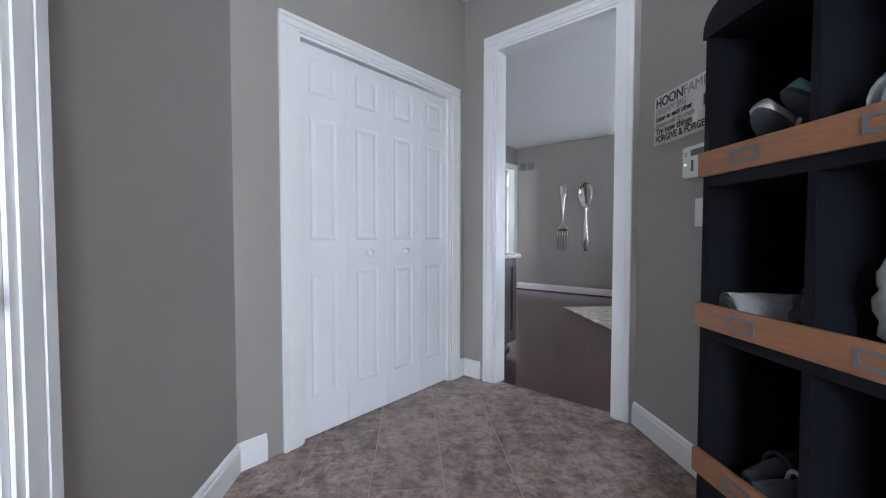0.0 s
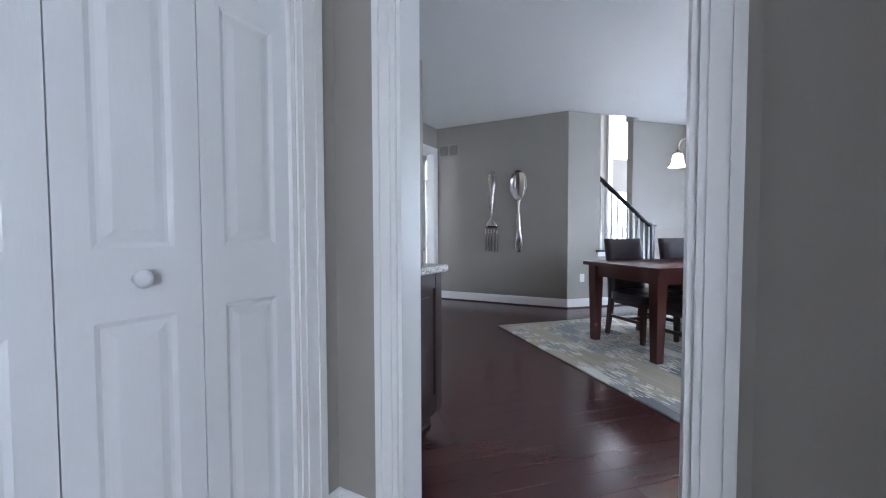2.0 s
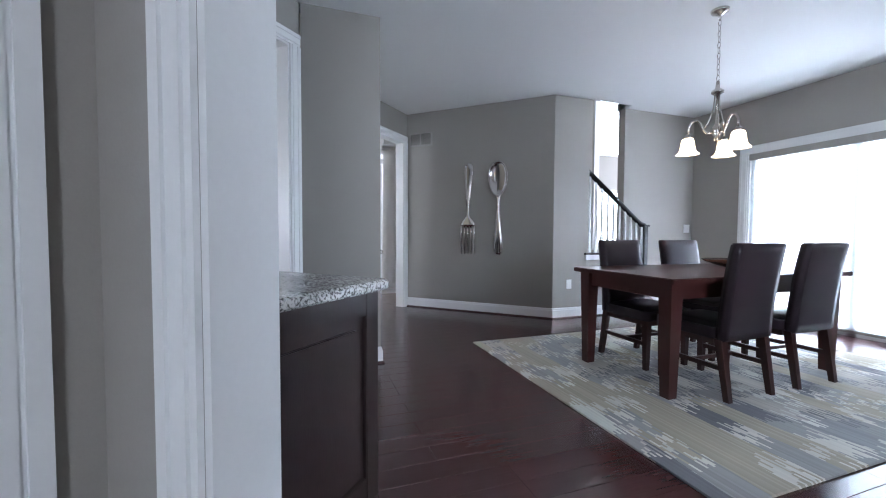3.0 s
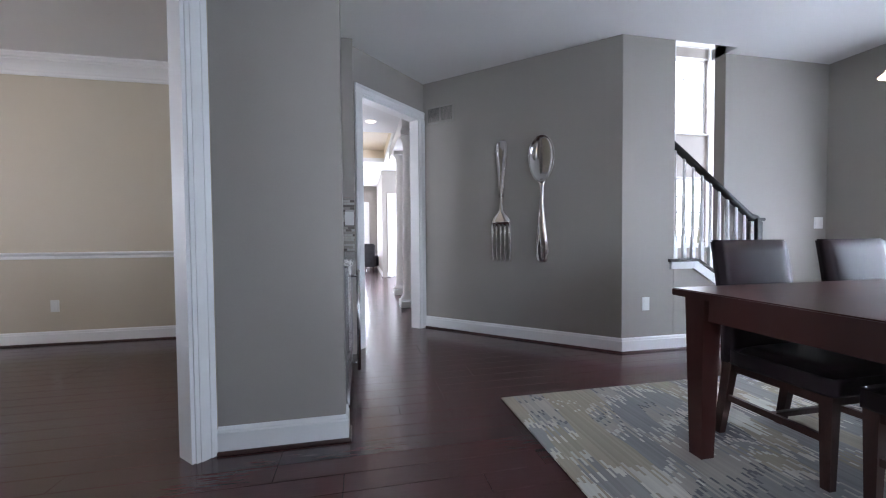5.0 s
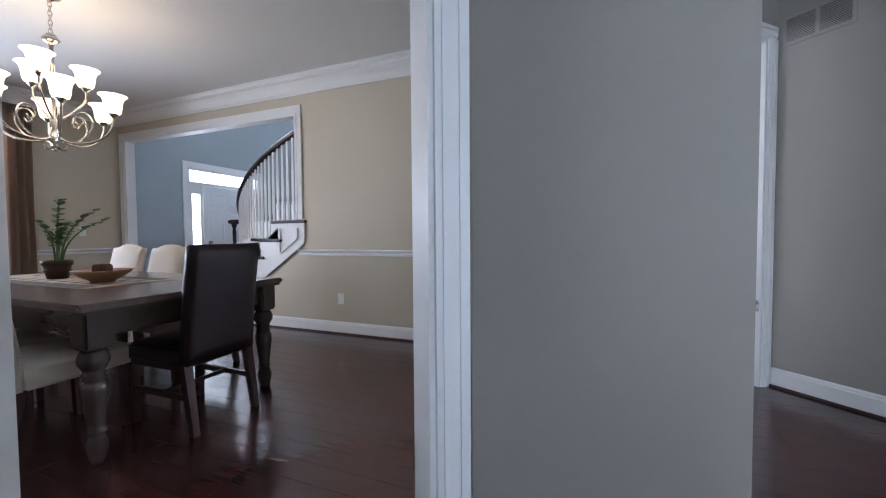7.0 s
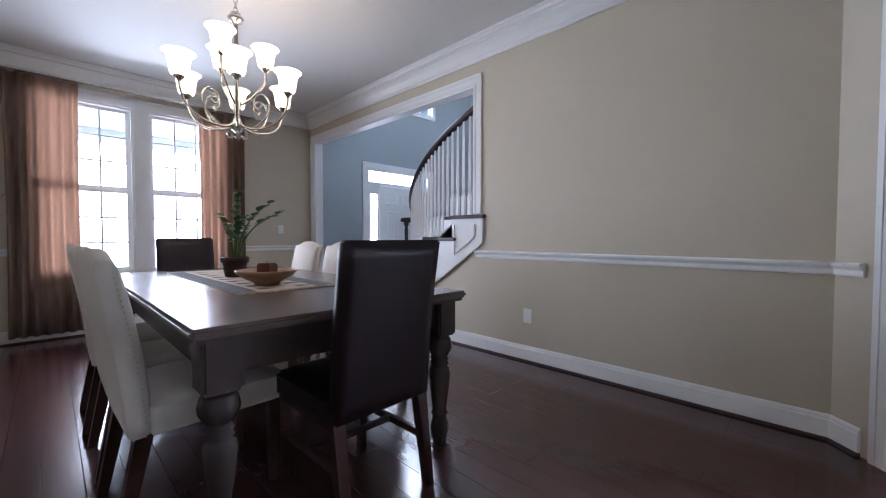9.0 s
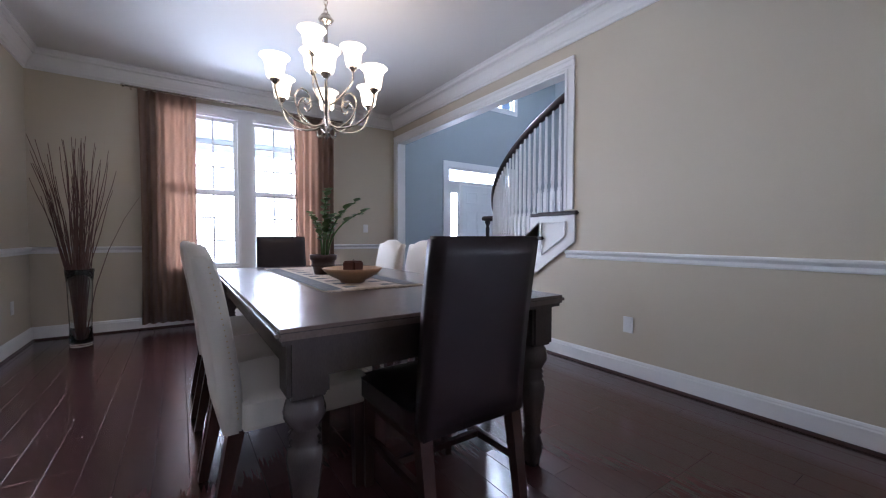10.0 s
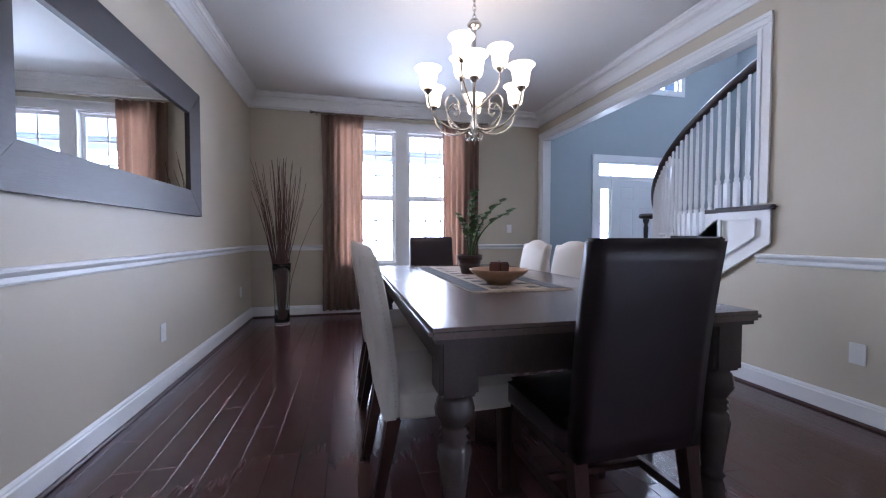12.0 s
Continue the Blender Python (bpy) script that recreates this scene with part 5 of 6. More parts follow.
def words(text, size, x, z, mat, parent, m, squeeze=1.0):
    cu = bpy.data.curves.new("lettering", "FONT")
    cu.body, cu.size, cu.extrude = text, size, 0.0006
    cu.offset = size * (0.022 if mat is INK else 0.0)
    tmp = new("lettering", cu)
    me = bpy.data.meshes.new_from_object(tmp.evaluated_get(bpy.context.evaluated_depsgraph_get()))
    bpy.data.objects.remove(tmp)
    me.materials.append(mat)
    ob = new("lettering", me)
    ob.parent = parent
    ob.matrix_local = m @ Matrix.Translation((x, 0.0316, z)) @ Matrix.Rotation(radians(90), 4, "X") @ Matrix.Rotation(radians(180), 4, "Y") @ Matrix.Diagonal((squeeze, 1, 1, 1))
    return ob


for text, size, x, z, mat, sq in (("HOON", 0.062, 0.445, 0.062, INK, 1.0), ("FAMILY RULES", 0.062, 0.25, 0.062, INKL, 1.0), ("DREAM BIG", 0.042, 0.445, 0.024, INKL, 1.0),
                                  ("Say please", 0.05, 0.06, 0.020, INKL, 1.0), ("Listen to each other", 0.034, 0.445, -0.006, INK, 0.9), ("Be kind", 0.066, 0.13, -0.022, INK, 1.0),
                                  ("Always tell the truth", 0.036, 0.445, -0.038, INKL, 0.9), ("Try new things", 0.044, 0.445, -0.070, INK, 0.95), ("Give lots of", 0.050, 0.10, -0.082, INKL, 1.0),
                                  ("FORGIVE & FORGET", 0.044, 0.445, -0.108, INK, 0.9)):
    words(text, size, x, z, mat, sign, msn, sq)

# mudroom cubby shelf
cub = thing("cubby_shelf", "charcoal cubby shelf with wooden label rails", "shelf")
X0, X1, Y0, Y1 = 1.90, 2.23, 0.055, 1.0
for y in (0.055, 0.37, 0.685, 1.0):
    part("divider" if 0.06 < y < 0.9 else "side_panel", boxes((X0, y - 0.012, 0.06 if 0.06 < y < 0.9 else 0.0, X1, y + 0.012, 1.645), bevel=0.002), SHELFDARK, cub)
part("back_panel", boxes((X1 - 0.012, Y0, 0.05, X1, Y1, 1.645)), SHELFDARK, cub)
for z in (0.05, 0.351, 0.801, 1.251):
    part("shelf_board", boxes((X0 - 0.004, Y0 + 0.0125, z - 0.048, X1 - 0.013, Y1 - 0.0125, z), bevel=0.002), SHELFDARK, cub)
for z in (0.351, 0.801, 1.251):
    part("label_rail", boxes((X0 - 0.018, Y0 - 0.012, z - 0.015, X0 - 0.001, Y1 + 0.012, z + 0.058), bevel=0.002), SHELFWOOD, cub, "brown wooden front rail")
    for y in (0.21, 0.53, 0.845):
        part("label_holder", boxes((X0 - 0.022, y - 0.045, z + 0.003, X0 - 0.0185, y + 0.045, z + 0.011), (X0 - 0.022, y - 0.045, z + 0.033, X0 - 0.0185, y + 0.045, z + 0.041), (X0 - 0.022, y - 0.045, z + 0.011, X0 - 0.0185, y - 0.037, z + 0.033), (X0 - 0.022, y + 0.037, z + 0.011, X0 - 0.0185, y + 0.045, z + 0.033)), GREYPANEL, cub, "dark metal label holder")
bm = bmesh.new()
prof = []
for k in range(7):
    q = math.pi / 2 * k / 6
    prof.append((Y1 + 0.012 - 0.075 + 0.075 * math.cos(q), 1.66 + 0.075 * math.sin(q)))
for k in range(7):
    q = math.pi / 2 + math.pi / 2 * k / 6
    prof.append((Y0 - 0.012 + 0.075 + 0.075 * math.cos(q), 1.66 + 0.075 * math.sin(q)))
prof = [(Y1 + 0.012, 1.646)] + prof + [(Y0 - 0.012, 1.646)]
f = [[bm.verts.new((x, y, z)) for y, z in prof] for x in (X0 - 0.01, X1)]
bm.faces.new(f[0]), bm.faces.new(f[1][::-1])
for i in range(len(prof)):
    bm.faces.new((f[0][i], f[0][(i + 1) % len(prof)], f[1][(i + 1) % len(prof)], f[1][i]))
part("crown_board", bm, SHELFDARK, cub)


def bundle(label, at, size, mat, seed):
    bm = bmesh.new()
    bmesh.ops.create_icosphere(bm, subdivisions=4, radius=1)
    for v in bm.verts:
        q = v.co * 2.3 + Vector((seed * 3.1, seed, 0))
        v.co *= 1 + 0.22 * noise.noise(q) + 0.10 * noise.noise(q * 2.7)
        v.co = Vector((v.co.x * size[0], v.co.y * size[1], max(-0.75, v.co.z) * size[2]))
    lo = min(v.co.z for v in bm.verts)
    for v in bm.verts:
        v.co.z -= lo
    ob = tagged(part("folded_cloth", bm, mat, smooth=True), label, "cloth")
    ob.location = at
    return ob


def shoe(label, at, turn, mat, band, length=0.25, wide=0.045, tilt=0.0):
    """A low shoe lying on a shelf, toe towards local -x: upper with a hollow collar, sole and a strap."""
    t = thing("shoe", label, "shoe")
    bm = bmesh.new()
    rings = []
    for k in range(13):
        v = k / 12
        w = wide * (0.55 + 0.45 * math.sin(min(1.0, v * 2.4) * math.pi / 2)) * (1 - 0.22 * max(0, v - 0.35))
        h = 0.035 + 0.055 * v ** 1.3
        ring = []
        for q in range(12):
            an = math.pi * q / 11
            sag = 0.45 if (v > 0.5 and 3 < q < 8) else 1.0
            ring.append(bm.verts.new(((v - 0.5) * length, -w * math.cos(an), 0.012 + h * math.sin(an) ** 0.8 * sag)))
        rings.append(ring)
    for r0, r1 in zip(rings, rings[1:]):
        for q in range(11):
            bm.faces.new((r0[q], r0[q + 1], r1[q + 1], r1[q]))
    bm.faces.new(rings[0])
    bm.faces.new(rings[-1][::-1])
    for r0, r1 in zip(rings, rings[1:]):
        bm.faces.new((r0[0], r1[0], r1[-1], r0[-1]))
    part("upper", bm, mat, t, "", True)
    bm = bmesh.new()
    edge = []
    for k in range(24):
        an = 2 * math.pi * k / 24
        edge.append((length * 0.52 * math.cos(an), wide * 1.02 * math.sin(an)))
    lo = [bm.verts.new((px, py, 0.0)) for px, py in edge]
    hi = [bm.verts.new((px, py, 0.0125)) for px, py in edge]
    bm.faces.new(lo[::-1]), bm.faces.new(hi)
    for k in range(24):
        bm.faces.new((lo[k], lo[(k + 1) % 24], hi[(k + 1) % 24], hi[k]))
    part("sole", bm, CLOTHD, t)
    bm = bmesh.new()
    tube(bm, [(-0.02, -wide * 1.0 * math.cos(math.pi * q / 10), 0.014 + 0.072 * math.sin(math.pi * q / 10) ** 0.8) for q in range(11)], 0.006, 6)
    part("strap", bm, band, t, "", True)
    t.matrix_basis = pose(*at, 0, tilt, turn)
    return t


def roll(label, at, turn, r, length, mat, seed):
    """A loosely rolled cloth whose spiral end shows."""
    bm = bmesh.new()
    n, rows = 60, 10
    g = []
    for j in range(rows + 1):
        line = []
        for i in range(n + 1):
            a = i / n * 2 * math.pi * 2.6
            rr = r * (0.30 + 0.70 * i / n) * (1 + 0.10 * noise.noise(Vector((a * 0.6, j * 0.5, seed))))
            line.append(bm.verts.new(((j / rows - 0.5) * length * (1 + 0.05 * math.sin(a)), rr * math.cos(a), r + 0.9 * rr * math.sin(a))))
        g.append(line)
    for a, b in zip(g, g[1:]):
        for i in range(n):
            bm.faces.new((a[i], a[i + 1], b[i + 1], b[i]))
    bmesh.ops.solidify(bm, geom=bm.faces[:], thickness=0.006)
    ob = tagged(part("rolled_towel", bm, mat, smooth=True), label, "towel")
    lo = min(v.co.z for v in ob.data.vertices)
    ob.matrix_basis = pose(at[0], at[1], at[2] - lo, 0, 0, turn)
    return ob


SHOESILVER = mk("shoe_silver", (0.50, 0.49, 0.47), 0.25, 0.4, vary=0.2, big=20)
shoe("silver flat shoe with a strap on the shelf", (2.02, 0.885, 1.325), 12, SHOESILVER, CLOTHW, 0.22, 0.045, 36)
shoe("teal canvas shoe leaning on the shelf", (2.05, 0.80, 1.345), -14, CLOTHT, CLOTHT, 0.24, 0.05, 42)
shoe("dark brown worn shoe on the shelf", (2.11, 0.745, 1.335), 4, CLOTHD, CLOTHD, 0.24, 0.05, 40)
roll("pale rolled towel on the shelf", (2.05, 0.54, 1.252), 8, 0.085, 0.27, CLOTHW, 3)
roll("white and blue rolled towel on the shelf", (2.03, 0.905, 0.802), -18, 0.062, 0.22, CLOTHW, 4)
bundle("dark grey bunched cloth on the shelf", (2.08, 0.775, 0.802), (0.10, 0.075, 0.085), CLOTHD, 5)
bundle("pale quilted bag on the shelf", (2.07, 0.53, 0.802), (0.12, 0.13, 0.17), CLOTHW, 6)
shoe("dark shoe with a white strap on the shelf", (2.04, 0.80, 0.352), -20, CLOTHD, CLOTHW, 0.24, 0.05)
shoe("dark shoe on the lower shelf", (2.08, 0.90, 0.352), 6, CLOTHD, CLOTHD, 0.24, 0.045)

# ---- kitchen chandelier ----
def bell(bm, r0, r1, h, up=True):
    """A glass bell from its narrow neck (at z=0) to a flared rim."""
    prof = []
    for k in range(11):
        v = k / 10
        prof.append((r0 + (r1 - r0) * (0.40 * v ** 0.5 + 0.60 * v ** 7), h * v))
    inner = [(r - 0.004, z) for r, z in prof[::-1]]
    lathe(bm, prof + inner, 24, None if up else Matrix.Rotation(math.pi, 4, "X"))


kc = thing("chandelier", "brushed nickel three-light chandelier with frosted bell shades, lit", "chandelier")
KX, KYY = 4.73, 4.18
bm = bmesh.new()
lathe(bm, [(0.062, C - 0.001), (0.058, C - 0.018), (0.03, C - 0.032), (0.008, C - 0.045)][::-1], 20)
part("canopy", bm, NICKEL, kc, "", True)
bm = bmesh.new()
for k in range(12):
    z = 2.245 + k * 0.0415
    pts = [(0.011 * math.cos(q) if k % 2 else 0, 0 if k % 2 else 0.011 * math.cos(q), z + 0.023 + 0.023 * math.sin(q)) for q in [2 * math.pi * i / 10 for i in range(11)]]
    tube(bm, pts, 0.0028, 5)
part("chain", bm, NICKEL, kc, "", True)
bm = bmesh.new()
lathe(bm, [(0.006, 1.78), (0.022, 1.80), (0.012, 1.82), (0.03, 1.86), (0.03, 1.89), (0.013, 1.92), (0.010, 2.13), (0.042, 2.155), (0.042, 2.17), (0.015, 2.19), (0.012, 2.245)], 16)
part("stem", bm, NICKEL, kc, "", True)
for k in range(3):
    q = radians(20 + 120 * k)
    cx, cy = math.cos(q), math.sin(q)
    bm = bmesh.new()
    tube(bm, [(cx * r, cy * r, z) for r, z in ((0.02, 1.86), (0.062, 1.85), (0.088, 1.88), (0.105, 1.93), (0.128, 1.957), (0.166, 1.947), (0.187, 1.90), (0.19, 1.84))], 0.009, 8)
    tube(bm, [(cx * r, cy * r, z) for r, z in ((0.015, 2.15), (0.025, 2.04), (0.052, 1.94), (0.088, 1.88))], 0.005, 6)
    part("arm", bm, NICKEL, kc, "", True)
    bm = bmesh.new()
    lathe(bm, [(0.030, 1.815), (0.028, 1.838), (0.012, 1.852)], 14, Matrix.Translation((cx * 0.19, cy * 0.19, 0)))
    part("socket_cup", bm, NICKEL, kc, "", True)
    bm = bmesh.new()
    bell(bm, 0.038, 0.082, 0.118, up=False)
    s = part("shade", bm, SHADEGLASS, kc, "frosted white glass bell shade, lit", True)
    s.location = (cx * 0.19, cy * 0.19, 1.815)
kc.location = (KX, KYY, 0)

# ---- dining room ----
DT = thing("dining_table", "grey-brown wooden farmhouse dining table with turned legs", "table")
TX0, TX1, TY0, TY1 = -2.55, -0.12, 5.178, 6.384
part("tabletop", boxes((TX0, TY0, 0.737, TX1, TY1, 0.772), bevel=0.012), DINETOP, DT, "brown wooden top with a satin finish")
part("top_moulding", boxes((TX0 + 0.02, TY0 + 0.02, 0.722, TX1 - 0.02, TY1 - 0.02, 0.737)), DINEWOOD, DT)
part("apron", boxes((TX0 + 0.10, TY0 + 0.07, 0.60, TX1 - 0.10, TY0 + 0.095, 0.722)), DINEWOOD, DT)
part("apron", boxes((TX0 + 0.10, TY1 - 0.095, 0.60, TX1 - 0.10, TY1 - 0.07, 0.722)), DINEWOOD, DT)
part("apron", boxes((TX0 + 0.07, TY0 + 0.10, 0.60, TX0 + 0.095, TY1 - 0.10, 0.722)), DINEWOOD, DT)
part("apron", boxes((TX1 - 0.095, TY0 + 0.10, 0.60, TX1 - 0.07, TY1 - 0.10, 0.722)), DINEWOOD, DT)
LEGP = [(0.034, 0.0), (0.036, 0.02), (0.046, 0.06), (0.048, 0.09), (0.036, 0.125), (0.034, 0.14), (0.044, 0.15), (0.034, 0.16), (0.038, 0.20), (0.050, 0.30), (0.056, 0.355), (0.050, 0.385), (0.040, 0.395), (0.049, 0.405), (0.040, 0.417), (0.049, 0.428), (0.040, 0.44), (0.046, 0.452), (0.062, 0.48), (0.064, 0.50), (0.056, 0.53), (0.044, 0.545)]
for x in (TX0 + 0.10, TX1 - 0.10):
    for y in (TY0 + 0.10, TY1 - 0.10):
        bm = bmesh.new()
        box(bm, x - 0.062, y - 0.062, 0.548, x + 0.062, y + 0.062, 0.736, bevel=0.012)
        leg = part("leg", bm, DINEWOOD, DT)
        bm = bmesh.new()
        lathe(bm, LEGP, 32, Matrix.Translation((x, y, 0)))
        part("turned_shaft", bm, DINEWOOD, leg, "turned wooden lower leg", True)

hc = parsons_chair("black leather parsons chair at the end of the table", "chairs round the dining table")
hc.matrix_basis = pose(-0.285, 5.805, 0, 0, 0, 91)
copy_thing(hc, pose(-2.80, 5.80, 0, 0, 0, -90))
lc = linen_chair("cream linen dining chair with camel back and nailheads", "chairs round the dining table")
lc.matrix_basis = pose(-0.71, 5.335, 0, 0, 0, 2)
copy_thing(lc, pose(-1.215, 5.33, 0, 0, 0, 0))
copy_thing(lc, pose(-1.80, 5.32, 0, 0, 0, -1))
copy_thing(lc, pose(-1.08, 6.31, 0, 0, 0, 180))
copy_thing(lc, pose(-1.70, 6.31, 0, 0, 0, 181))
copy_thing(lc, pose(-2.32, 6.31, 0, 0, 0, 179))

# runner, bowl, candle and plant
run = thing("table_runner", "cream and grey striped woven table runner with fringe", "table runner")
part("cloth", boxes((-2.28, 5.515, 0.7725, -0.80, 6.035, 0.7755)), RUNNER, run)
for x0, x1, y0, y1 in ((-2.275, -0.802, 5.517, 5.612), (-2.275, -0.802, 5.938, 6.033)):
    part("stripe", boxes((x0, y0, 0.7756, x1, y1, 0.7772)), RUNNERG, run, "dark grey woven stripe")
bm = bmesh.new()
random.seed(8)
for k in range(60):
    y = 5.52 + 0.51 * k / 59
    tube(bm, [(-0.805, y, 0.7755), (-0.785 + random.random() * 0.01, y + random.uniform(-0.006, 0.006), 0.7755), (-0.755 + random.random() * 0.012, y + random.uniform(-0.01, 0.01), 0.775)], 0.0022, 4)
part("fringe", bm, RUNNER, run)
bm = bmesh.new()
for k in range(60):
    y = 5.52 + 0.51 * k / 59
    tube(bm, [(-2.275, y, 0.7755), (-2.295 - random.random() * 0.01, y + random.uniform(-0.006, 0.006), 0.7755), (-2.325 - random.random() * 0.012, y + random.uniform(-0.01, 0.01), 0.775)], 0.0022, 4)
part("fringe", bm, RUNNER, run)
for ya, yb in ((5.517, 5.612), (5.938, 6.033)):
    for k in range(8):
        x = -2.20 + k * 0.185
        part("cross_stripe", boxes((x, ya, 0.7773, x + 0.012, yb, 0.7779)), BLACKIRON, run, "black woven stripe")
for k in range(9):
    x = -2.16 + k * 0.155
    for ya in (5.645, 5.845):
        part("motif", boxes((x, ya, 0.7756, x + 0.06, ya + 0.055, 0.7762), (x + 0.02, ya + 0.058, 0.7756, x + 0.04, ya + 0.085, 0.7762)), RUNNERG, run, "dark woven motif")
fb_ = thing("bowl", "wide turned wooden bowl with a candle inside", "bowl")
bm = bmesh.new()
lathe(bm, [(0.065, 0.0), (0.07, 0.012), (0.115, 0.034), (0.152, 0.062), (0.164, 0.078), (0.158, 0.080), (0.115, 0.050), (0.02, 0.030)], 36)
part("body", bm, BOWLWOOD, fb_, "", True)
fb_.location = (-1.08, 5.765, 0.7763)
cd = thing("candle", "square reddish-brown pillar candle in the bowl", "candle")
part("wax", boxes((-0.042, -0.042, 0, 0.042, 0.042, 0.085), bevel=0.008), CANDLE, cd)
bm = bmesh.new()
tube(bm, [(0, 0, 0.083), (0.002, 0.001, 0.095)], 0.0015, 5)
part("wick", bm, BLACKIRON, cd)
cd.location = (-1.10, 5.775, 0.8075)
cd.rotation_euler = (0, 0, 0.5)
pl = thing("potted_plant", "green leafy plant in a brown woven pot", "plant")
bm = bmesh.new()
lathe(bm, [(0.058, 0.0), (0.062, 0.012), (0.070, 0.050), (0.079, 0.054), (0.079, 0.064), (0.074, 0.068), (0.078, 0.094), (0.087, 0.098), (0.090, 0.130), (0.083, 0.132), (0.078, 0.116), (0.02, 0.112)], 24)
part("pot", bm, POT, pl, "brown glazed pot", True)
bm = bmesh.new()
lathe(bm, [(0.077, 0.11), (0.074, 0.120), (0.02, 0.124)], 20)
part("soil", bm, SOIL, pl)
random.seed(11)


def leaf_into(bm, base, d, length, width):
    d = d.normalized()
    side = d.cross(Vector((0, 0, 1)))
    side = side.normalized() if side.length > 1e-3 else Vector((1, 0, 0))
    up = side.cross(d)
    ws = [(0.0, 0.08), (0.2, 0.7), (0.45, 1.0), (0.75, 0.7), (1.0, 0.03)]
    rows = []
    for v, w in ws:
        c0 = base + d * length * v - up * length * 0.15 * v * v
        rows.append([bm.verts.new(c0 - side * width * w / 2 + up * 0.1 * width), bm.verts.new(c0), bm.verts.new(c0 + side * width * w / 2 + up * 0.1 * width)])
    for a, b in zip(rows, rows[1:]):
        for i in range(2):
            bm.faces.new((a[i], a[i + 1], b[i + 1], b[i]))


for k, (hx, hy, hz, n) in enumerate(((0.10, 0.26, 0.31, 9), (0.07, 0.20, 0.37, 14), (0.0, 0.03, 0.45, 15), (-0.03, -0.07, 0.28, 13), (0.03, 0.05, 0.27, 13))):
    p0, p1, p2 = Vector((hx * 0.1, hy * 0.1, 0.12)), Vector((hx * 0.2, hy * 0.15, 0.12 + hz * 0.7)), Vector((hx, hy, 0.12 + hz))
    cv = lambda t: p0 * (1 - t) ** 2 + p1 * 2 * t * (1 - t) + p2 * t * t
    bm = bmesh.new()
    tube(bm, [cv(i / 10) for i in range(11)], 0.008, 6, 0.003)
    st = part("stem", bm, LEAF, pl, "", True)
    bm = bmesh.new()
    for i in range(n):
        t = (0.62 if k == 0 else 0.3) + (0.38 if k == 0 else 0.7) * i / (n - 1)
        d = cv(min(1, t + 0.03)) - cv(t - 0.03)
        sd_ = d.cross(Vector((0, 0, 1)))
        sd_ = sd_.normalized() if sd_.length > 1e-3 else Vector((1, 0, 0))
        leaf_into(bm, cv(t), d.normalized() * 0.35 + sd_ * (1 if i % 2 else -1) * 0.9 + Vector((0, 0, random.uniform(-0.1, 0.3))), 0.070 + random.random() * 0.018, 0.050)
    part("leaves", bm, LEAF, st, "", True)
pl.location = (-1.635, 5.772, 0.7763)

# mirror
mir = thing("wall_mirror", "large wall mirror in a wide dark grained wood frame", "mirror")
MX0, MX1, MZ0, MZ1, FW = -2.622, -0.62, 1.193, 2.171, 0.195
mirror_y = 3.755
for nm, q in (("frame_bottom", [(MX0, MZ0), (MX1, MZ0), (MX1 - FW, MZ0 + FW), (MX0 + FW, MZ0 + FW)]), ("frame_top", [(MX0, MZ1), (MX0 + FW, MZ1 - FW), (MX1 - FW, MZ1 - FW), (MX1, MZ1)]),
              ("frame_side", [(MX0, MZ0), (MX0 + FW, MZ0 + FW), (MX0 + FW, MZ1 - FW), (MX0, MZ1)]), ("frame_side", [(MX1, MZ0), (MX1, MZ1), (MX1 - FW, MZ1 - FW), (MX1 - FW, MZ0 + FW)])):
    bm = bmesh.new()
    cx, cz = sum(p[0] for p in q) / 4, sum(p[1] for p in q) / 4
    sh = [(p[0] + (cx - p[0]) * 0.0015, p[1] + (cz - p[1]) * 0.004) for p in q]
    bk = [bm.verts.new((x, mirror_y, z)) for x, z in sh]
    outer = {(MX0, MZ0), (MX1, MZ0), (MX0, MZ1), (MX1, MZ1)}
    fr_ = [bm.verts.new((x, mirror_y + (0.034 if o in outer else 0.026), z)) for (x, z), o in zip(sh, q)]
    bm.faces.new(bk), bm.faces.new(fr_[::-1])
    for i in range(4):
        bm.faces.new((bk[i], bk[(i + 1) % 4], fr_[(i + 1) % 4], fr_[i]))
    part(nm, bm, MIRRORFRAME, mir)
part("glass", boxes((MX0 + FW - 0.005, mirror_y + 0.004, MZ0 + FW - 0.005, MX1 - FW + 0.005, mirror_y + 0.009, MZ1 - FW + 0.005)), MIRROR, mir, "plain mirror glass")

# curtains and rod
def curtain(y0, y1, label):
    c = thing("curtain", label, "curtain", "curtains")
    bm = bmesh.new()
    n, rows = 64, 10
    g = []
    for j in range(rows + 1):
        v = j / rows
        z = 0.07 + 2.53 * v
        line = []
        for i in range(n + 1):
            u = i / n
            amp = 0.035 * (0.8 + 0.35 * math.sin(u * 9))
            x = -4.31 + amp * math.sin(u * 2 * math.pi * 6.2 + 0.5 * math.sin(v * 3 + u * 4)) + 0.01 * math.sin(u * 40 + v * 2)
            squeeze = 1 - 0.05 * math.sin(math.pi * v)
            line.append(bm.verts.new((x, (y0 + y1) / 2 + (u - 0.5) * (y1 - y0) * squeeze, z)))
        g.append(line)
    for a, b in zip(g, g[1:]):
        for i in range(n):
            bm.faces.new((a[i], a[i + 1], b[i + 1], b[i]))
    bmesh.ops.solidify(bm, geom=bm.faces[:], thickness=0.004)
    part("panel", bm, CURTAIN, c, "", True)
    return c


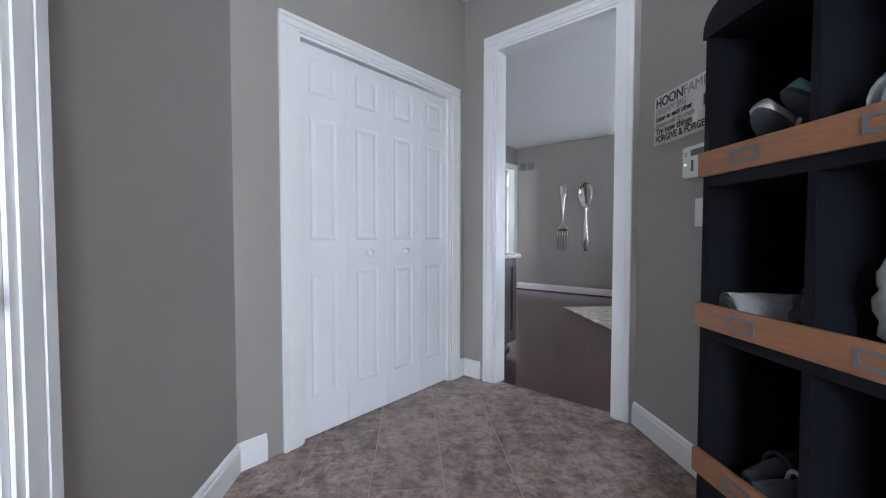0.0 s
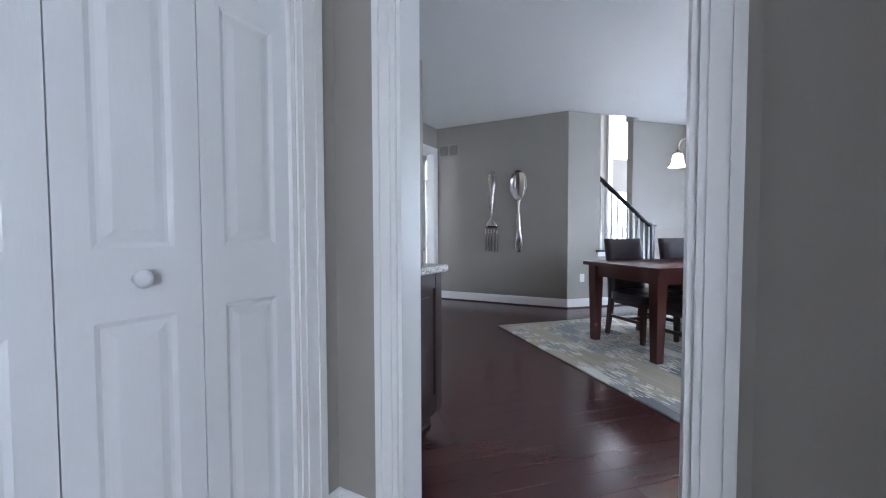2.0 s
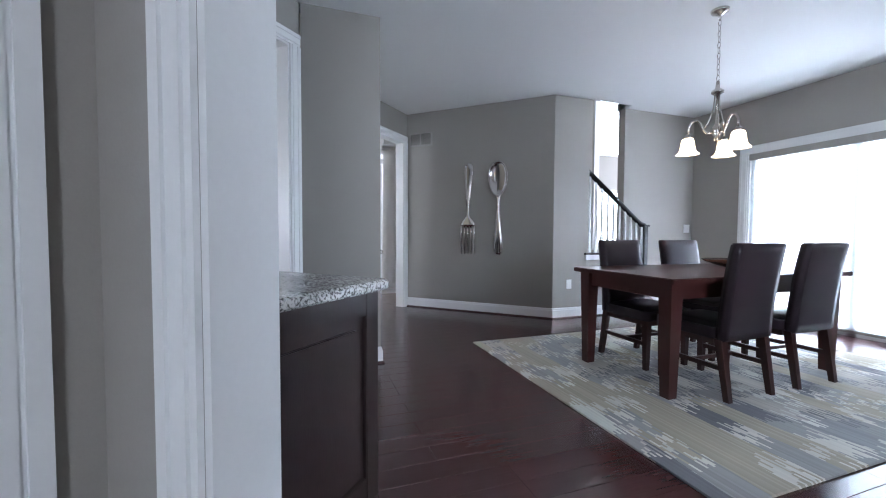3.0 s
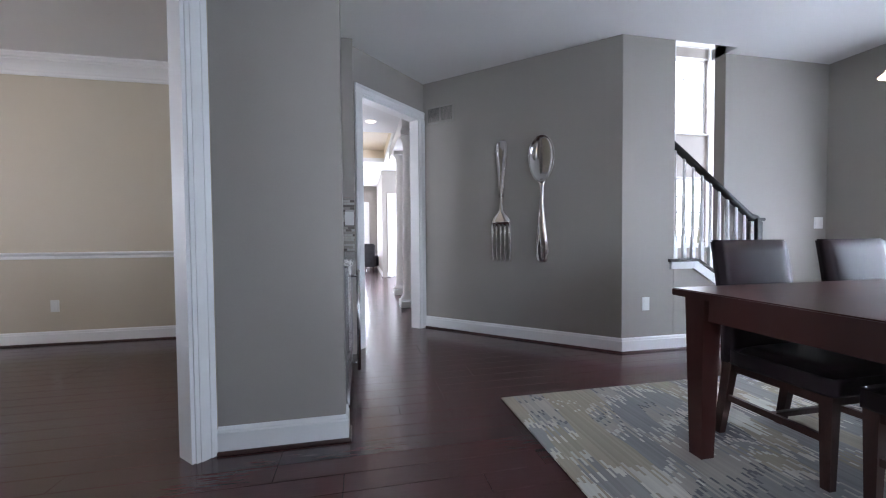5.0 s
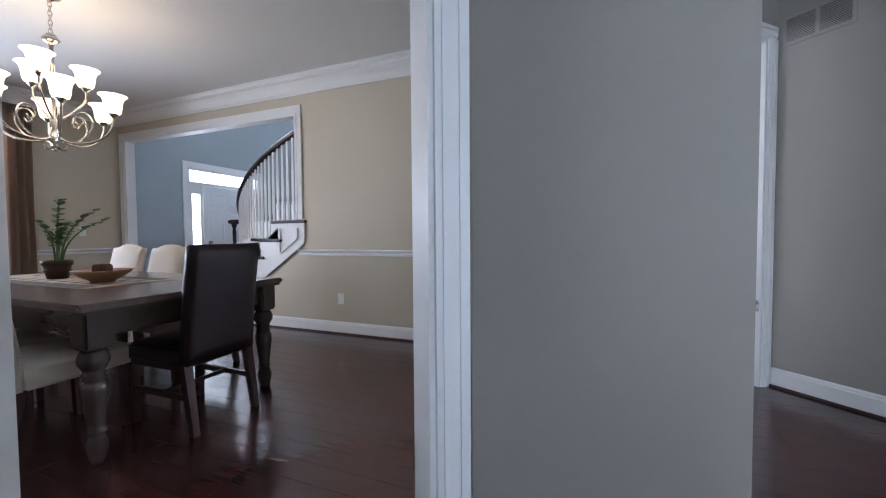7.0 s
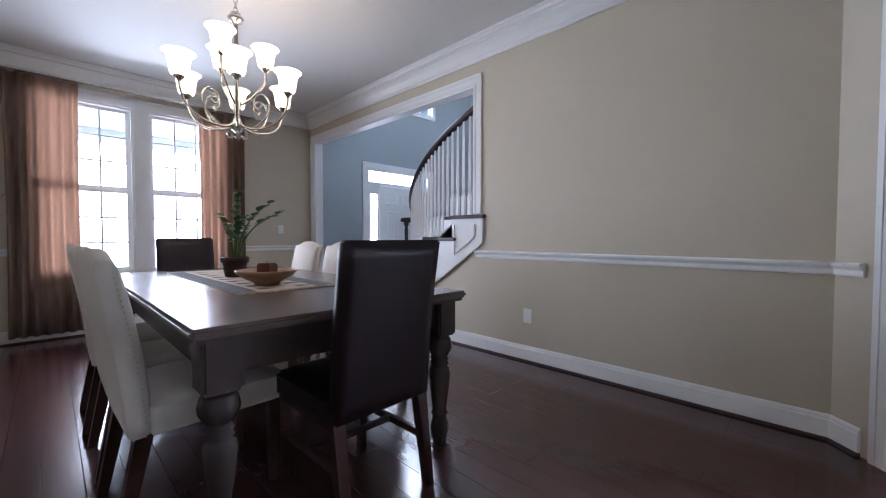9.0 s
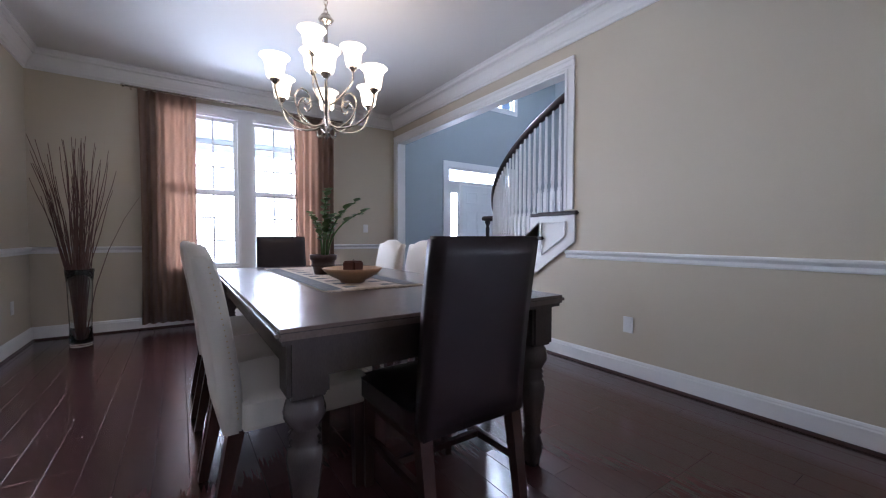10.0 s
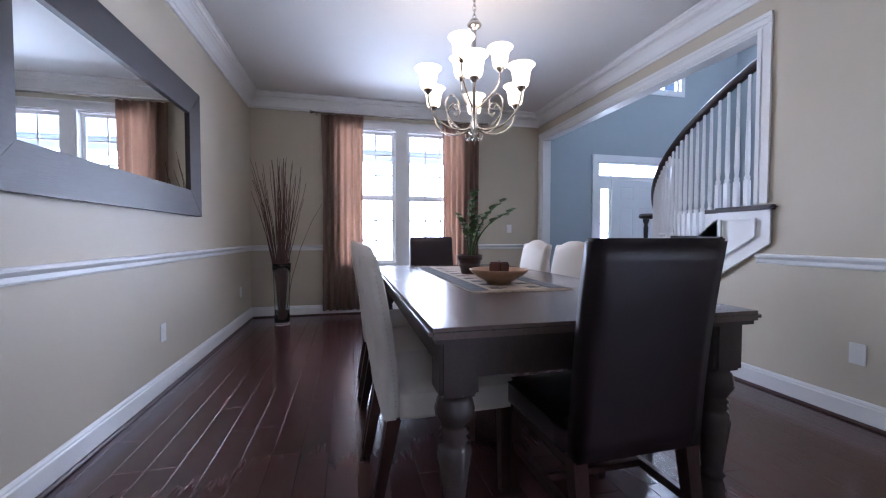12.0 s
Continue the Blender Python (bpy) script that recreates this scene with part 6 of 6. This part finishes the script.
curtain(4.62, 5.15, "rust brown pleated full-length curtain")
curtain(6.21, 6.74, "rust brown pleated full-length curtain")
rod = thing("curtain_rod", "thin nickel curtain rod above the window", "curtain rod")
bm = bmesh.new()
tube(bm, [(-4.31, 4.50, 2.615), (-4.31, 6.86, 2.615)], 0.011, 10)
part("pole", bm, NICKEL, rod, "", True)
for y in (4.50, 6.86):
    bm = bmesh.new()
    bmesh.ops.create_uvsphere(bm, u_segments=12, v_segments=8, radius=0.022, matrix=Matrix.Translation((-4.31, y, 2.615)))
    part("finial", bm, NICKEL, rod, "", True)
    part("bracket", boxes((-4.399, y + (0.06 if y < 5 else -0.06) - 0.008, 2.60, -4.31, y + (0.06 if y < 5 else -0.06) + 0.008, 2.612)), NICKEL, rod)

# vase with branches
vs_ = thing("floor_vase", "tall clear glass floor vase", "vase")
bm = bmesh.new()
lathe(bm, [(0.085, 0.001), (0.088, 0.02), (0.082, 0.2), (0.095, 0.60), (0.108, 0.72), (0.102, 0.72), (0.088, 0.60), (0.075, 0.2), (0.076, 0.035), (0.01, 0.03)], 28)
part("body", bm, VASEGLASS, vs_, "", True)
vs_.location = (-3.91, 4.19, 0)
br = thing("branches", "dry brown curly willow branches standing in the vase", "branches")
random.seed(21)
for k in range(62):
    q = random.uniform(0, 2 * math.pi)
    sp = random.uniform(0.03, 0.36)
    h = random.uniform(1.45, 1.98) - sp * 0.2
    p = []
    x0, y0 = random.uniform(-0.03, 0.03), random.uniform(-0.03, 0.03)
    ph = random.uniform(0, 6)
    for i in range(12):
        v = i / 11
        o = sp * v ** 1.5
        p.append((x0 + math.cos(q) * o + 0.012 * math.sin(v * 15 + ph) * v, y0 + math.sin(q) * o * 0.9 + 0.012 * math.cos(v * 13 + ph) * v, 0.04 + (h - 0.04) * v))
    bm = bmesh.new()
    tube(bm, p, 0.0068, 5, 0.0022)
    if k % 3 == 0:
        a = Vector(p[7])
        tube(bm, [a, a + Vector((math.cos(q + 1) * 0.04, math.sin(q + 1) * 0.04, 0.12)), a + Vector((math.cos(q + 1) * 0.07, math.sin(q + 1) * 0.07, 0.28))], 0.003, 4, 0.001)
    part("branch", bm, TWIG, br, "", True)
bm = bmesh.new()
tube(bm, [(0.02, 0.03, 0.05), (0.05, 0.12, 0.55), (0.06, 0.22, 0.9), (0.05, 0.34, 1.2), (0.03, 0.46, 1.42)], 0.005, 5, 0.0015)
part("branch", bm, TWIG, br, "", True)
br.location = (-3.91, 4.19, 0)

# dining chandelier
dc = thing("chandelier", "brushed nickel nine-light scroll chandelier with frosted shades, lit", "chandelier")
CX, CY = -1.70, 5.82
bm = bmesh.new()
lathe(bm, [(0.008, CD - 0.015), (0.03, CD), (0.062, CD + 0.015), (0.066, CD + 0.034)], 20)
part("canopy", bm, NICKEL, dc, "", True)
bm = bmesh.new()
for k in range(8):
    z = 2.575 + k * 0.0325
    pts = [(0.012 * math.cos(q) if k % 2 else 0, 0 if k % 2 else 0.012 * math.cos(q), z + 0.024 + 0.024 * math.sin(q)) for q in [2 * math.pi * i / 10 for i in range(11)]]
    tube(bm, pts, 0.003, 5)
part("chain", bm, NICKEL, dc, "", True)
bm = bmesh.new()
lathe(bm, [(0.008, 1.74), (0.02, 1.76), (0.012, 1.78), (0.045, 1.81), (0.03, 1.85), (0.016, 1.90), (0.03, 1.98), (0.014, 2.03), (0.013, 2.50), (0.018, 2.515), (0.040, 2.525), (0.052, 2.545), (0.040, 2.562), (0.024, 2.568), (0.030, 2.578), (0.012, 2.59)], 18)
part("stem", bm, NICKEL, dc, "", True)


def scroll(cx, cy, pts, r=0.0075):
    bm = bmesh.new()
    tube(bm, [(cx * a, cy * a, z) for a, z in pts], r, 8)
    return bm


def smooth_pts(pts, n=24):
    """A smooth line through control points (Catmull-Rom)."""
    out = []
    P = [Vector((p[0], p[1])) for p in pts]
    P = [P[0] * 2 - P[1]] + P + [P[-1] * 2 - P[-2]]
    for i in range(1, len(P) - 2):
        for k in range(4):
            t = k / 4
            a, b, c, d = P[i - 1], P[i], P[i + 1], P[i + 2]
            out.append(0.5 * ((2 * b) + (c - a) * t + (2 * a - 5 * b + 4 * c - d) * t * t + (3 * b - a - 3 * c + d) * t ** 3))
    out.append(P[-2])
    return [(p.x, p.y) for p in out]


for tier, (cnt, rad, zc, off) in enumerate(((6, 0.352, 2.05, -18), (3, 0.18, 2.255, -46))):
    for k in range(cnt):
        q = radians(off + 360 / cnt * k)
        cx, cy = math.cos(q), math.sin(q)
        if tier == 0:
            pts = smooth_pts([(0.02, 1.84), (0.08, 1.81), (0.17, 1.81), (0.25, 1.835), (0.315, 1.89), (0.348, 1.97), (rad, zc - 0.02)])
        else:
            pts = smooth_pts([(0.02, 1.97), (0.07, 2.01), (0.13, 2.08), (0.175, 2.15), (rad, zc - 0.02)])
        bm = scroll(cx, cy, pts)
        if tier == 0:
            sc = smooth_pts([(0.11, 1.81), (0.19, 1.87), (0.225, 1.96), (0.19, 2.03), (0.135, 2.02), (0.12, 1.965), (0.15, 1.94), (0.17, 1.965)])
            tube(bm, [(cx * a, cy * a, z) for a, z in sc], 0.006, 6)
            tube(bm, [(cx * a, cy * a, z) for a, z in smooth_pts([(0.02, 1.77), (0.05, 1.75), (0.07, 1.765), (0.065, 1.78)])], 0.005, 6)
        part("arm", bm, NICKEL, dc, "", True)
        bm = bmesh.new()
        lathe(bm, [(0.010, zc - 0.035), (0.03, zc - 0.012), (0.034, zc)], 14, Matrix.Translation((cx * rad, cy * rad, 0)))
        part("socket_cup", bm, NICKEL, dc, "", True)
        bm = bmesh.new()
        bell(bm, 0.044, 0.090, 0.132, up=True)
        s = part("shade", bm, SHADEGLASS, dc, "frosted white glass bell shade, lit", True)
        s.location = (cx * rad, cy * rad, zc)
dc.location = (CX, CY, -0.035)

# ---- hall beyond the doorway ----
for x, y in ((3.15, 9.02), (3.17, 10.35)):
    col = thing("column", "white round wooden column on a square base", "column")
    part("plinth", boxes((-0.19, -0.19, 0.0, 0.19, 0.19, 0.09), bevel=0.004), WHITE, col)
    bm = bmesh.new()
    lathe(bm, [(0.175, 0.091), (0.18, 0.12), (0.165, 0.15), (0.15, 0.165), (0.145, 0.19), (0.135, 1.2), (0.118, 2.42), (0.13, 2.44), (0.12, 2.46), (0.15, 2.52), (0.16, 2.545)], 32)
    part("shaft", bm, WHITE, col, "", True)
    part("capital", boxes((-0.17, -0.17, 2.546, 0.17, 0.17, 2.60), bevel=0.004), WHITE, col)
    col.location = (x, y, 0)
struct(part("trim", boxes((2.98, 8.7, 2.601, 3.34, 11.2, 2.779)), WHITE), "white beam over the columns", "beam")
for x, y in ((2.56, 9.1), (2.5, 13.2)):
    dl = thing("downlight", "round recessed ceiling downlight, lit", "ceiling light")
    bm = bmesh.new()
    lathe(bm, [(0.085, C - 0.004), (0.085, C - 0.0005)], 24)
    part("ring", bm, WHITE, dl, "", False)
    bm = bmesh.new()
    lathe(bm, [(0.065, C - 0.006), (0.065, C - 0.0042)], 24)
    part("lens", bm, SHADEGLASS, dl)
    dl.location = (x, y, 0)
arm = thing("armchair", "dark upholstered armchair near the far glass door", "chair")
part("seat", boxes((-0.35, -0.3, 0.12, 0.35, 0.3, 0.45), bevel=0.04), CLOTHD, arm)
part("backrest", boxes((-0.35, 0.3, 0.12, 0.35, 0.45, 0.85), bevel=0.04), CLOTHD, arm)
for sx in (-1, 1):
    for sy in (-0.25, 0.38):
        part("leg", boxes((sx * 0.3 - 0.02, sy - 0.02, 0, sx * 0.3 + 0.02, sy + 0.02, 0.12)), LEGWOOD, arm)
arm.matrix_basis = pose(2.62, 16.0, 0, 0, 0, 160)

# ---- floor pieces ----
tiles = struct(thing("floor_tiles", "brown mottled square stone floor tiles", "floor tiles"), "brown mottled square stone floor tiles", "floor tiles")


def clip_poly(poly, f):
    out = []
    for i in range(len(poly)):
        a, b = poly[i], poly[(i + 1) % len(poly)]
        fa_, fb2 = f(a), f(b)
        if fa_ <= 0:
            out.append(a)
        if fa_ * fb2 < 0:
            t = fa_ / (fa_ - fb2)
            out.append((a[0] + (b[0] - a[0]) * t, a[1] + (b[1] - a[1]) * t))
    return out


S, GX, GY = 0.313, 0.838, 1.80
for i in range(-3, 6):
    for j in range(-13, 5):
        x, y = GX + S * i, GY + S * j
        poly = [(x + 0.002, y + 0.002), (x + S - 0.002, y + 0.002), (x + S - 0.002, y + S - 0.002), (x + 0.002, y + S - 0.002)]
        poly = clip_poly(poly, lambda p: p[0] + p[1] - 4.285)
        if len(poly) < 3 or x > 2.4 or x < -0.1:
            continue
        bm = bmesh.new()
        lo = [bm.verts.new((px, py, 0.0005)) for px, py in poly]
        cx, cy = sum(p[0] for p in poly) / len(poly), sum(p[1] for p in poly) / len(poly)
        hi = [bm.verts.new((px + (cx - px) * 0.008, py + (cy - py) * 0.008, 0.006)) for px, py in poly]
        bm.faces.new(hi)
        for k in range(len(poly)):
            bm.faces.new((lo[k], lo[(k + 1) % len(poly)], hi[(k + 1) % len(poly)], hi[k]))
        part("tile", bm, TILE, tiles)
bm = bmesh.new()
poly = clip_poly([(-0.1, -0.1), (2.4, -0.1), (2.4, 3.0), (-0.1, 3.0)], lambda p: p[0] + p[1] - 4.29)
lo = [bm.verts.new((px, py, -0.013)) for px, py in poly]
hi = [bm.verts.new((px, py, 0.0022)) for px, py in poly]
bm.faces.new(hi), bm.faces.new(lo[::-1])
for k in range(len(poly)):
    bm.faces.new((lo[k], lo[(k + 1) % len(poly)], hi[(k + 1) % len(poly)], hi[k]))
part("grout_bed", bm, GROUT, tiles)

planks = struct(thing("floor_planks", "dark reddish-brown wide plank wooden floor", "wood floor"), "dark reddish-brown wide plank wooden floor", "wood floor")
PW = 0.13
random.seed(42)
mesh_by_len = {}


def plank_mesh(L):
    if L not in mesh_by_len:
        bm = bmesh.new()
        w, c, g = PW - 0.0012, 0.0008, 0.0006
        lo = [bm.verts.new(p) for p in ((g, g, -0.012), (L - g, g, -0.012), (L - g, w, -0.012), (g, w, -0.012))]
        mid = [bm.verts.new(p) for p in ((g, g, -c), (L - g, g, -c), (L - g, w, -c), (g, w, -c))]
        hi = [bm.verts.new(p) for p in ((g + c, g + c, 0), (L - g - c, g + c, 0), (L - g - c, w - c, 0), (g + c, w - c, 0))]
        bm.faces.new(hi)
        for r0, r1 in ((lo, mid), (mid, hi)):
            for k in range(4):
                bm.faces.new((r0[k], r0[(k + 1) % 4], r1[(k + 1) % 4], r1[k]))
        me = bpy.data.meshes.new("plank")
        bm.to_mesh(me)
        bm.free()
        me.materials.append(PLANK)
        mesh_by_len[L] = me
    return mesh_by_len[L]


near, far_ = [], []
y = -0.211
while y < 16.7:
    x0, x1 = (-5.2, 7.2) if y < 7.6 else (-5.2, 9.3)
    x = x0 - random.choice((0.0, 0.3, 0.6, 0.9))
    while x < x1:
        L = random.choice((0.6, 0.9, 1.2, 1.5))
        (near if (3.0 < y < 7.6 and -3.2 < x < 5.2) else far_).append((x, y, L))
        x += L
    y += PW
near.sort(key=lambda p: abs(p[0] - 0.8) * 0.6 + abs(p[1] - 4.8))
far_ += near[300:]
for x, y, L in near[:300]:
    ob = new("plank", plank_mesh(L))
    ob.location = (x, y, 0)
    ob.parent = planks
verts, faces = [], []
for x, y, L in far_:
    me = plank_mesh(L)
    n0 = len(verts)
    verts += [(v.co.x + x, v.co.y + y, v.co.z) for v in me.vertices]
    faces += [tuple(n0 + i for i in p.vertices) for p in me.polygons]
me = bpy.data.meshes.new("boards")
me.from_pydata(verts, [], faces)
me.materials.append(PLANK)
rest = new("boards", me)
rest.parent = planks
rest["kind"] = "stuff"
